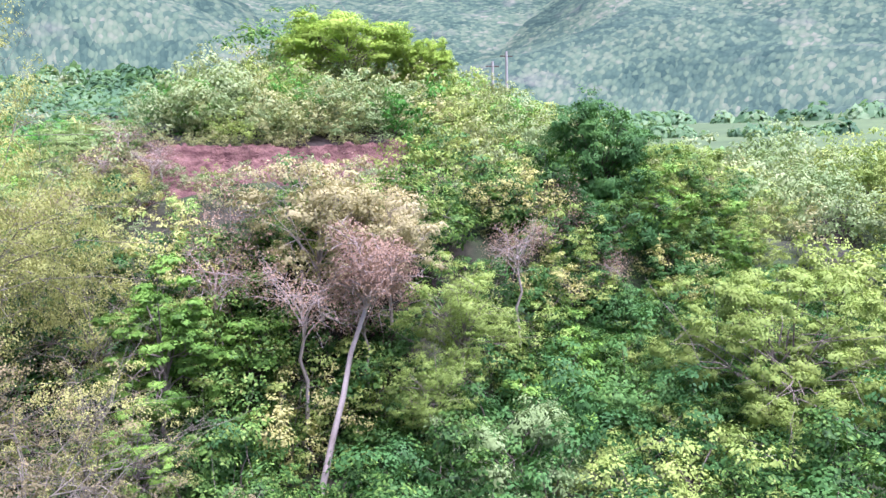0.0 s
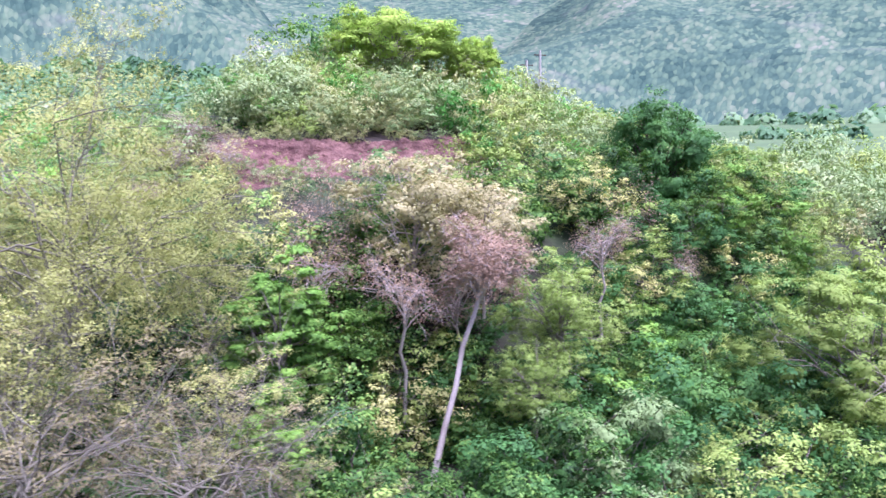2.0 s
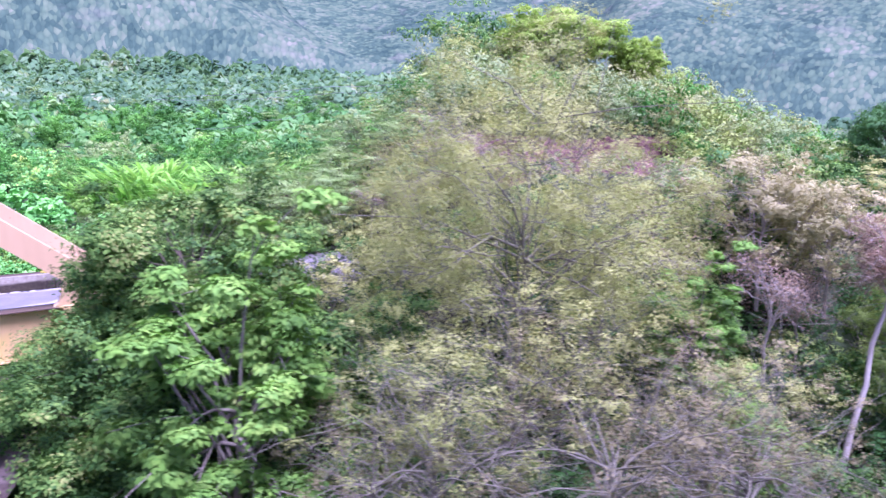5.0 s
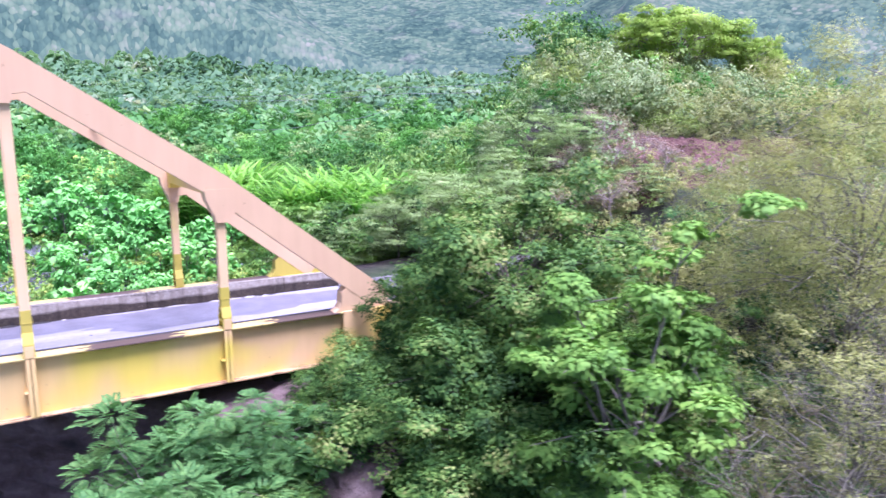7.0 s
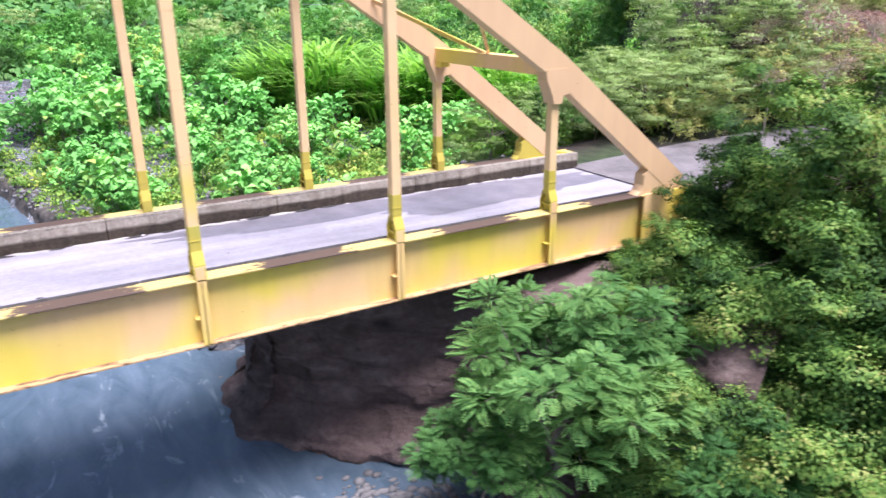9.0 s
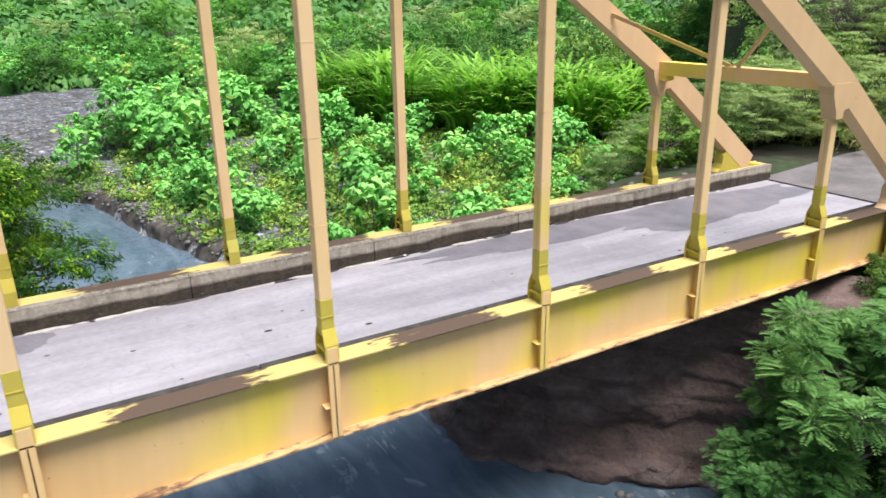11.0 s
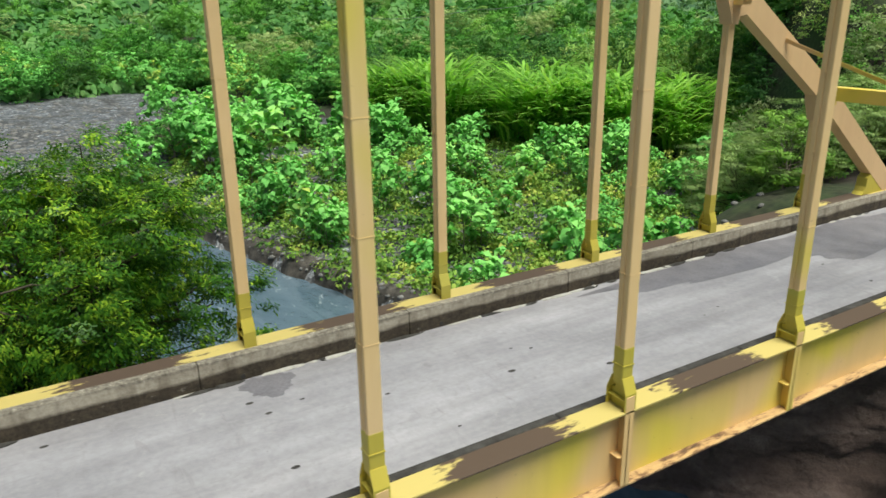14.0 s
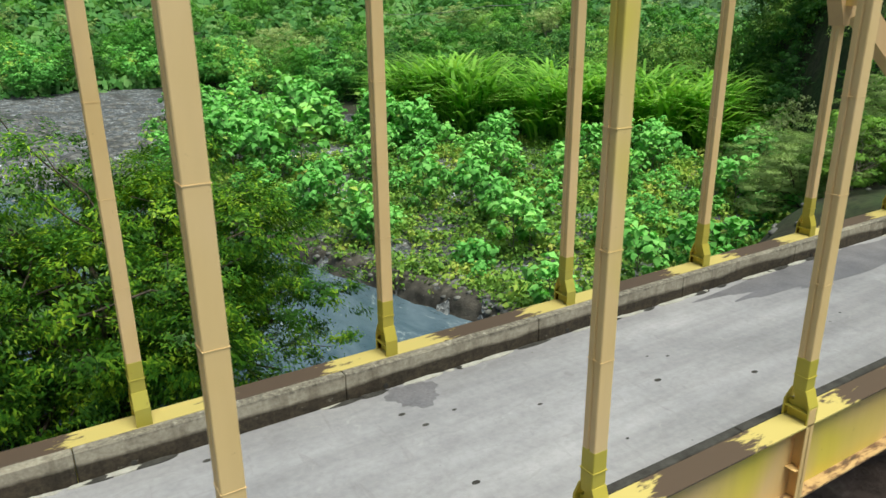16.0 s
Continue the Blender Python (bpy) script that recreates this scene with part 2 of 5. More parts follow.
def flange_material():
    """Top of the girder: yellow paint with brown dirt lying in the middle of each panel."""
    m, nt, bsdf = nodes_of("dirty_flange_paint")
    tc = nt.nodes.new("ShaderNodeTexCoord")
    sep = nt.nodes.new("ShaderNodeSeparateXYZ")
    nt.links.new(tc.outputs["Object"], sep.inputs[0])
    w = nt.nodes.new("ShaderNodeMath")
    w.operation = "PINGPONG"
    nt.links.new(sep.outputs[0], w.inputs[0])
    w.inputs[1].default_value = 2.5
    n = noise_of(nt, 3.0, 6, 0.65, stretch=(0.6, 2.0, 1))
    a = nt.nodes.new("ShaderNodeMath")
    a.operation = "MULTIPLY_ADD"
    nt.links.new(n, a.inputs[0])
    a.inputs[1].default_value = 3.2
    nt.links.new(w.outputs[0], a.inputs[2])
    dirt = ramp(nt, a.outputs[0], [(0.0, (0, 0, 0)), (1.0, (1, 1, 1))])
    mr = nt.nodes.new("ShaderNodeMapRange")
    mr.inputs["From Min"].default_value = 2.75
    mr.inputs["From Max"].default_value = 3.0
    nt.links.new(a.outputs[0], mr.inputs["Value"])
    col = mix(nt, mr.outputs[0], (0.6, 0.48, 0.16), (0.095, 0.062, 0.042))
    nt.links.new(col, bsdf.inputs["Base Color"])
    bsdf.inputs["Roughness"].default_value = 0.7
    bump(nt, bsdf, n, 0.3, 0.01)
    nt.nodes.remove(dirt.node)
    return m


def grime_material():
    """Lower flange: paint under blotches of rust and dark grime."""
    m, nt, bsdf = nodes_of("grimy_flange_paint")
    n = noise_of(nt, 2.6, 7, 0.7, stretch=(0.5, 1.6, 1), distort=0.5)
    col = ramp(nt, n, [(0.36, (0.62, 0.42, 0.2)), (0.5, (0.5, 0.32, 0.15)), (0.56, (0.22, 0.12, 0.06)), (0.66, (0.07, 0.045, 0.03))])
    nt.links.new(col, bsdf.inputs["Base Color"])
    bsdf.inputs["Roughness"].default_value = 0.75
    bump(nt, bsdf, n, 0.4, 0.01)
    return m


def deck_material():
    """Deck: pale lilac-grey concrete with tyre-worn lanes, blotches, damp patches and specks."""
    m, nt, bsdf = nodes_of("worn_concrete_deck")
    wide = noise_of(nt, 0.5, 5, 0.6, stretch=(0.3, 1.3, 1))
    blot = noise_of(nt, 1.6, 7, 0.65, distort=0.6)
    fine = noise_of(nt, 7, 8, 0.72)
    col = ramp(nt, wide, [(0.28, (0.285, 0.278, 0.305)), (0.55, (0.395, 0.385, 0.42)), (0.75, (0.5, 0.485, 0.525))])
    lane = noise_of(nt, 1.1, 4, 0.55, stretch=(0.05, 1.5, 1), distort=0.25)
    col = mix(nt, 0.55, col, ramp(nt, lane, [(0.36, (0.78, 0.77, 0.78)), (0.5, (0.97, 0.97, 0.97)), (0.64, (1.1, 1.1, 1.12))]), "MULTIPLY")
    drip = ramp(nt, noise_of(nt, 1.8, 6, 0.7, stretch=(1.4, 0.35, 1), distort=1.2), [(0.6, (0, 0, 0)), (0.7, (1, 1, 1))])
    col = mix(nt, mix(nt, 0.6, drip, (0, 0, 0)), col, (0.24, 0.225, 0.235))
    pale = ramp(nt, noise_of(nt, 2.2, 6, 0.7, distort=0.8), [(0.62, (0, 0, 0)), (0.7, (1, 1, 1))])
    col = mix(nt, mix(nt, 0.7, pale, (0, 0, 0)), col, (0.56, 0.54, 0.56))
    col = mix(nt, 0.75, col, ramp(nt, blot, [(0.3, (0.88, 0.87, 0.88)), (0.5, (0.98, 0.98, 0.98)), (0.68, (1.06, 1.05, 1.06))]), "MULTIPLY")
    col = mix(nt, 0.6, col, ramp(nt, fine, [(0.3, (0.74, 0.74, 0.74)), (0.6, (1, 1, 1))]), "MULTIPLY")
    speck = ramp(nt, noise_of(nt, 3.2, 3, 0.5), [(0.74, (0, 0, 0)), (0.77, (1, 1, 1))])
    col = mix(nt, speck, col, (0.16, 0.15, 0.155))
    crack = ramp(nt, noise_of(nt, 1.3, 3, 0.4, stretch=(0.25, 1, 1), distort=2.0), [(0.488, (0, 0, 0)), (0.5, (1, 1, 1)), (0.512, (0, 0, 0))])
    col = mix(nt, mix(nt, 0.75, crack, (0, 0, 0)), col, (0.24, 0.23, 0.235))
    nt.links.new(col, bsdf.inputs["Base Color"])
    bsdf.inputs["Roughness"].default_value = 0.7
    bump(nt, bsdf, fine, 0.25, 0.01)
    return m


def curb_material():
    """Curb: a pale weathered band above, a dark damp band below, black runs and pale scuffs."""
    m, nt, bsdf = nodes_of("weathered_curb_concrete")
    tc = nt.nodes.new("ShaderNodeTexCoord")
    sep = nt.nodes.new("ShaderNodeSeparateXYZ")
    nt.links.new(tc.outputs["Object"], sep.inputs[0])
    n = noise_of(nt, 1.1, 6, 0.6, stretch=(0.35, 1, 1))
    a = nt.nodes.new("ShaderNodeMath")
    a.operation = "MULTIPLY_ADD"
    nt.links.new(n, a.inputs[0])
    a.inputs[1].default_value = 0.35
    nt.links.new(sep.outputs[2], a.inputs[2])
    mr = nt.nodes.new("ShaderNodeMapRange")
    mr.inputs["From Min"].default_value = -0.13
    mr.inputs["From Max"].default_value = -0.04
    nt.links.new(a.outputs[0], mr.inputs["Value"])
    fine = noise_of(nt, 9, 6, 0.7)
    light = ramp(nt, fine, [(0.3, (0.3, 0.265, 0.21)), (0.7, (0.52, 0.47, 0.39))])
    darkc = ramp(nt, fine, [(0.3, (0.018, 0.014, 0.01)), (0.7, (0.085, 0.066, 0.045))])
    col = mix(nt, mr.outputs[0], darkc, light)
    # brown stains, black runs and a dark weathered lip
    stain = ramp(nt, noise_of(nt, 1.7, 7, 0.7, stretch=(0.6, 1, 1.4), distort=0.7), [(0.46, (0, 0, 0)), (0.62, (1, 1, 1))])
    col = mix(nt, mix(nt, 0.75, stain, (0, 0, 0)), col, (0.12, 0.088, 0.06))
    runs = ramp(nt, noise_of(nt, 2.4, 5, 0.6, stretch=(1, 1, 0.1)), [(0.36, (0.35, 0.32, 0.28)), (0.5, (1, 1, 1))])
    col = mix(nt, 0.5, col, runs, "MULTIPLY")
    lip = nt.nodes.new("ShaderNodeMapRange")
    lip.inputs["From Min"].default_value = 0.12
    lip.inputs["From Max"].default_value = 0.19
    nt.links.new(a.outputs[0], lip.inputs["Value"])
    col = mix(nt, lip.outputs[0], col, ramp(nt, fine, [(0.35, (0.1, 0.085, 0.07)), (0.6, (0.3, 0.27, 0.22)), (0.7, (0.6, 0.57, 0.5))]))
    scuff = ramp(nt, noise_of(nt, 5, 6, 0.7, stretch=(0.5, 1, 1)), [(0.64, (0, 0, 0)), (0.68, (1, 1, 1))])
    col = mix(nt, mix(nt, 0.7, scuff, (0, 0, 0)), col, (0.52, 0.49, 0.44))
    nt.links.new(col, bsdf.inputs["Base Color"])
    bsdf.inputs["Roughness"].default_value = 0.9
    bump(nt, bsdf, fine, 0.5, 0.02)
    return m


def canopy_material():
    """Mountain forest seen from far away: crowns of uneven tone and size, dry scars, bluish haze and crown shade
    painted into the colour.
    """
    m, nt, bsdf = nodes_of("hazy_mountain_canopy")
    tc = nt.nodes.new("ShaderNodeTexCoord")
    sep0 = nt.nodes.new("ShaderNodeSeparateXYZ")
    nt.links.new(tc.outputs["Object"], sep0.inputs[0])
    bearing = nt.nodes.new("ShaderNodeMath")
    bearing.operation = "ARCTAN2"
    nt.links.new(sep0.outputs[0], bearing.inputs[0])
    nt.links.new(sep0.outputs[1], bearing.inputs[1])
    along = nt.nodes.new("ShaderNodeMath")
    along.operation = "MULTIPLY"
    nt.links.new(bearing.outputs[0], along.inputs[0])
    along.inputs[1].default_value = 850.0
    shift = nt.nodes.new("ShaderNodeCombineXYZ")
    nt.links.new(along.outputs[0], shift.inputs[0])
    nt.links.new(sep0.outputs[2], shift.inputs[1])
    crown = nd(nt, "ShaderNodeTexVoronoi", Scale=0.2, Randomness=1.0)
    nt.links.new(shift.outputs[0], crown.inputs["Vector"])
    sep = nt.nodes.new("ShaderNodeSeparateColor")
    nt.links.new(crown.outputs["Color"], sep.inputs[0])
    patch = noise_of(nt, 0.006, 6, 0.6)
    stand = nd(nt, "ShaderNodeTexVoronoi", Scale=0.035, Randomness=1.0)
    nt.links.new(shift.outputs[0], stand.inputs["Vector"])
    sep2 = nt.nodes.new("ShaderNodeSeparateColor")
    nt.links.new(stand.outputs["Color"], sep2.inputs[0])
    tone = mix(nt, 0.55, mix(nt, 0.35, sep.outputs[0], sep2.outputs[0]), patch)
    # bluish-grey distance haze is mixed into these forest tones
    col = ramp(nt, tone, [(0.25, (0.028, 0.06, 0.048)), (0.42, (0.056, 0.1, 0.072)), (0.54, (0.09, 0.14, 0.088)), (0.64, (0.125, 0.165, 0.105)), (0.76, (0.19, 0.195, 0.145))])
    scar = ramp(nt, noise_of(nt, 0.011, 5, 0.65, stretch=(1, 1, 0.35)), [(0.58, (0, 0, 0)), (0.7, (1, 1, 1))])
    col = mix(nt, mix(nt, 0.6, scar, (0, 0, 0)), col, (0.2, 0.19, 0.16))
    # shade between crowns is painted in: each crown darkens towards its edge
    gap_shade = ramp(nt, crown.outputs["Distance"], [(0.25, (1.03, 1.03, 1.02)), (0.75, (0.8, 0.84, 0.86))])
    col = mix(nt, 1.0, col, gap_shade, "MULTIPLY")
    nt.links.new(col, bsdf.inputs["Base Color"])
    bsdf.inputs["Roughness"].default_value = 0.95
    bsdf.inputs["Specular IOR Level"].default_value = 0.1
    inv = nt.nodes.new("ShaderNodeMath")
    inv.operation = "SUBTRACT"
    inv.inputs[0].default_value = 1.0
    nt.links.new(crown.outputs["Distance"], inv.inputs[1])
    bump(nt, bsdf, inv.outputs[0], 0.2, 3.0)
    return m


GROUND, GRAVEL, WATER, ROCK = ground_material(), gravel_material(), water_material(), rock_material()
PAINT = paint_material("orange_bridge_paint", (0.76, 0.5, 0.22), (0.8, 0.55, 0.26), (0.79, 0.62, 0.1), 0.53)
PAINT_POST = paint_material("peach_post_paint", (0.8, 0.56, 0.27), (0.84, 0.6, 0.33), (0.74, 0.6, 0.14), 0.66)
PAINT_RIB = paint_material("faded_arch_paint", (0.69, 0.46, 0.26), (0.73, 0.5, 0.28), (0.66, 0.47, 0.18), 0.7)
LIME = paint_material("lime_base_paint", (0.5, 0.42, 0.06), (0.56, 0.46, 0.08), (0.45, 0.45, 0.12), 0.6)
FLANGE, DECK, CURB, GRIME = flange_material(), deck_material(), curb_material(), grime_material()
DARKCON = plain_mat("dark_concrete_and_hole_shade", (0.025, 0.022, 0.02), (0.08, 0.075, 0.07), 3.0, 0.9)
WETSOIL = plain_mat("wet_gravelly_soil", (0.025, 0.021, 0.018), (0.13, 0.115, 0.1), 1.6, 0.8, fine=11.0, relief=0.9, dist=0.06)
ROADMAT = plain_mat("dusty_road", (0.12, 0.11, 0.11), (0.22, 0.205, 0.205), 0.7, 0.95)
REDSOIL = plain_mat("red_earth", (0.07, 0.026, 0.024), (0.27, 0.15, 0.125), 1.3, 0.95, fine=6.0, relief=1.0, dist=0.2, stretch=(1, 1, 2.2))
FIELD = plain_mat("pasture_grass", (0.075, 0.13, 0.05), (0.12, 0.19, 0.07), 0.02, 0.95, fine=0.3)
DAMP = plain_mat("damp_concrete", (0.17, 0.165, 0.19), (0.25, 0.24, 0.27), 1.5, 0.5)
MORTAR = plain_mat("pale_mortar", (0.42, 0.4, 0.37), (0.6, 0.58, 0.55), 6.0, 0.9)
WOODS = plain_mat("woodland_floor", (0.05, 0.11, 0.04), (0.09, 0.16, 0.065), 0.09, 0.95, fine=0.5)
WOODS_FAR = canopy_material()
WIRE = plain_mat("cable_metal", (0.3, 0.3, 0.3), (0.4, 0.4, 0.4), 4.0, 0.5)

# ---------------------------------------------------------------- building helpers


def part(name, data, material, parent=None, label="", smooth=False):
    """Links one bmesh or mesh as one object, under a thing or a part."""
    if isinstance(data, bmesh.types.BMesh):
        me = bpy.data.meshes.new(name)
        data.normal_update()
        data.to_mesh(me)
        data.free()
    else:
        me = data
    if not me.materials:
        me.materials.append(material)
    if smooth:
        me.polygons.foreach_set("use_smooth", [True] * len(me.polygons))
    ob = new(name, me)
    if parent:
        ob.parent = parent
    if label:
        tagged(ob, label)
    return ob


def mesh_np(name, verts, faces, normals=None, tone=None):
    """A mesh from arrays; normals, one for each vertex, round off the shading of leaf masses; tone varies tree from tree."""
    me = bpy.data.meshes.new(name)
    verts = np.asarray(verts, np.float32)
    faces = np.asarray(faces, np.int32)
    k = faces.shape[1]
    me.vertices.add(len(verts))
    me.vertices.foreach_set("co", verts.ravel())
    me.loops.add(faces.size)
    me.loops.foreach_set("vertex_index", faces.ravel())
    me.polygons.add(len(faces))
    me.polygons.foreach_set("loop_start", np.arange(0, faces.size, k, dtype=np.int32))
    me.update(calc_edges=True)
    if tone is not None:
        me.attributes.new("tone", "FLOAT", "POINT").data.foreach_set("value", np.asarray(tone, np.float32))
    if normals is not None:
        me.polygons.foreach_set("use_smooth", [True] * len(me.polygons))
        me.normals_split_custom_set_from_vertices(np.asarray(normals, float).tolist())
    return me


def box(bm, lo, hi, bevel=0.0, m=None):
    c = [(a + b) / 2 for a, b in zip(lo, hi)]
    s = [max(b - a, 1e-4) for a, b in zip(lo, hi)]
    mat = Matrix.Translation(c) @ Matrix.Diagonal((*s, 1))
    geo = bmesh.ops.create_cube(bm, size=1, matrix=(m or Matrix()) @ mat)
    if bevel:
        edges = list({e for v in geo["verts"] for e in v.link_edges})
        bmesh.ops.bevel(bm, geom=edges, offset=bevel, segments=1, affect="EDGES")
    return geo


def prism(bm, outline, y0, y1):
    """A plate whose outline lies in x and z, from y0 to y1."""
    a = [bm.verts.new((x, y0, z)) for x, z in outline]
    b = [bm.verts.new((x, y1, z)) for x, z in outline]
    bm.faces.new(a)
    bm.faces.new(b[::-1])
    for i in range(len(a)):
        j = (i + 1) % len(a)
        bm.faces.new((a[j], a[i], b[i], b[j]))
    bmesh.ops.recalc_face_normals(bm, faces=bm.faces)


def smooth01(a, b, v):
    t = np.clip((np.asarray(v, float) - a) / (b - a), 0, 1)
    return t * t * (3 - 2 * t)

# ---------------------------------------------------------------- the ground


def wobble(x, y, s, seed=0.0):
    return (np.sin(x * s + 1.7 * np.sin(y * s * 0.7 + seed) + seed) + np.sin(y * s * 1.3 + 1.3 * np.sin(x * s * 0.9 + 2 * seed))) * 0.5


WATER_Z = -8.0


def shore(y):
    """x of the east waterline."""
    return np.interp(y, [-80, -12, 0.7, 2.4, 4.1, 5.6, 9.7, 21, 38, 48, 62, 75, 120, 400], [8, 0, -3.0, -5.2, -6.9, -8.1, -7.9, -7.6, -12.6, -14.5, -22, -40, -70, -200])


def west(y):
    """x of the west waterline."""
    return np.interp(y, [-80, 0, 8, 13, 21, 28, 40, 60, 75, 120, 400], [-30, -34, -31, -24, -24, -32, -33, -42, -60, -100, -230])


def height(x, y):
    x, y = np.asarray(x, float), np.asarray(y, float)
    d = x - shore(y)
    r = np.hypot(x, y)
    az = np.degrees(np.arctan2(x, y))
    # low ground: gravel bar to the north, ravine floor to the south
    bar = -8.9 + 1.9 * smooth01(-1.2, 0.6, d) + 0.9 * smooth01(0.5, 25, d) + 0.25 * wobble(x, y, 0.35)
    floor = -8.9 + 1.5 * smooth01(-1, 1, d) + 1.0 * smooth01(2, 18, d) + 0.4 * wobble(x, y, 0.3)
    low = np.where(y > 4, bar, floor)
    # the river runs close under the rock bank
    bank = smooth01(-6, -3, y) * (1 - smooth01(11, 14, y)) * (1 - smooth01(2.2, 3.4, d))
    low = low + (np.minimum(low, -8.9) - low) * bank
    # rock shelf under the bridge head
    shelf = smooth01(2.6, 4.4, d) * smooth01(-2.5, 0.5, y) * (1 - smooth01(10.5, 15, y))
    low = low + (np.maximum(-2.2, low) - low) * shelf
    # terrace that carries the road, and the hill behind it
    top = np.interp(x, [2, 15, 26, 45, 60, 90, 200], [-0.66, -0.6, 0.5, 0.9, -2.5, -8, -9])
    # the slope above the road, a flat, the cut bank and the hill top
    rise = np.interp(y, [-3, 5.5, 8.0, 8.9, 22], [0, 2.5, 2.8, 4.1, 7.2])
    top = top + rise * smooth01(17, 25, x) * (1 - smooth01(58, 85, x))
    top = top + 0.3 * wobble(x, y, 0.25, 3) * smooth01(18, 26, x)
    south = np.interp(x, [2, 5.5, 7.5, 8.5, 18, 30, 60, 90], [3.5, 3.0, -0.2, -0.8, -5.5, -6.8, -7.5, -10])
    north = np.interp(x, [2, 10, 15, 25, 35, 50, 90], [8, 9, 11, 16, 30, 44, 60])
    k = smooth01(south - 4.5, south, y) * (1 - smooth01(north, north + 9, y))
    k = k * smooth01(-0.5, 3.5, x)
    near = low + (np.maximum(top, low) - low) * k
    # west bank
    w = west(y) - x
    near = np.where(w > 0, -8.9 + 8.2 * smooth01(0, 8, w), near)
    near = np.where((d < 0) & (w <= 0), np.minimum(near, -8.9), near)
    # valley floor and mountains
    side = smooth01(36, 52, az)
    far = -6 + np.clip(r - 135, 0, 600) * (0.115 * (1 - side) + 0.03 * side)
    left = (1 - smooth01(8, 30, az)) * np.clip(0.36 * (r - 420), 0, 420)
    right = smooth01(33, 50, az) * np.clip(0.3 * (r - 640), 0, 620)
    back = np.clip(0.42 * (r - 1500), 0, 1300)
    slope = np.maximum(np.maximum(left, right), back)
    big = wobble(x, y, 0.012, 1) * 14 + wobble(x, y, 0.03, 5) * 6
    # spurs and gullies down the mountain sides
    spur = 1 - 2 * np.abs(wobble(x + 60 * wobble(x, y, 0.006, 2), y, 0.0085, 4)) + 0.4 * wobble(x, y, 0.028, 7)
    far = far + slope + big * smooth01(350, 800, r) + spur * 20 * smooth01(10, 170, slope)
    f = smooth01(105, 170, r)
    # the hill to the east keeps its shape for longer
    return near * (1 - f) + far * f


def on_bar(x, y):
    """True on the open gravel between the river and the canes."""
    return (y < 122) & (x < np.interp(y, [0, 30, 45, 60, 85, 122], [30, 30, 20, 15, 9, -4]))


def axis_steps(lo, hi, fine_lo, fine_hi, step, grow):
    pts = list(np.arange(fine_lo, fine_hi + step, step))
    s, p = step, pts[-1]
    while p < hi:
        s *= grow
        p += s
        pts.append(p)
    s, p = step, pts[0]
    while p > lo:
        s *= grow
        p -= s
        pts.insert(0, p)
    return np.array(pts)


gx = axis_steps(-3800, 3800, -45, 65, 0.9, 1.08)
gy = axis_steps(-1500, 4300, -40, 60, 0.9, 1.08)
GX, GY = np.meshgrid(gx, gy)
GZ = height(GX, GY)
nx, ny = len(gx), len(gy)
idx = np.arange(nx * ny).reshape(ny, nx)
quads = np.stack([idx[:-1, :-1], idx[:-1, 1:], idx[1:, 1:], idx[1:, :-1]], -1).reshape(-1, 4)
ground_mesh = mesh_np("ground", np.stack([GX, GY, GZ], -1).reshape(-1, 3), quads)
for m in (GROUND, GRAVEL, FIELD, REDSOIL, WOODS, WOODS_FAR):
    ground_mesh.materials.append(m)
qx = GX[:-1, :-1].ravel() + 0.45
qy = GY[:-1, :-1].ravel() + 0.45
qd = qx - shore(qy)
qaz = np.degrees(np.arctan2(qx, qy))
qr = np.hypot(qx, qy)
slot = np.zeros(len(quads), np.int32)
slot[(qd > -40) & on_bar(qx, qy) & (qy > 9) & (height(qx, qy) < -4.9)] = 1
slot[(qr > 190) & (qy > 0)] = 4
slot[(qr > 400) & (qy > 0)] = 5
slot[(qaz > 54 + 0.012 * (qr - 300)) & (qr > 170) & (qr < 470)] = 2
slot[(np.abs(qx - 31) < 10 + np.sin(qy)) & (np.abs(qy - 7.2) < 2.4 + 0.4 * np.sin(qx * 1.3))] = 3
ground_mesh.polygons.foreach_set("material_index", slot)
tagged(part("ground", ground_mesh, GROUND, smooth=True), "earth ground with gravel bar, red cut and forested hills", "ground", kind="structure")

wm = mesh_np("water", [(-300, -300, WATER_Z), (30, -300, WATER_Z), (30, 60, WATER_Z), (-300, 60, WATER_Z), (-300, 400, WATER_Z), (30, 400, WATER_Z)], [(0, 1, 2, 3), (3, 2, 5, 4)])
tagged(part("water", wm, WATER), "shallow blue-grey river water with small riffles", "river", kind="structure")

# ---------------------------------------------------------------- the bridge
PANEL, POSTS = 5.0, 10
NODE_Z = (4.05, 7.3, 9.75, 11.4, 12.2, 12.2, 11.4, 9.75, 7.3, 4.05)
X_END, X_FAR = 6.2, -51.2
DECK_Z = -0.6
Y_NEAR, Y_FAR = 0.25, 6.59


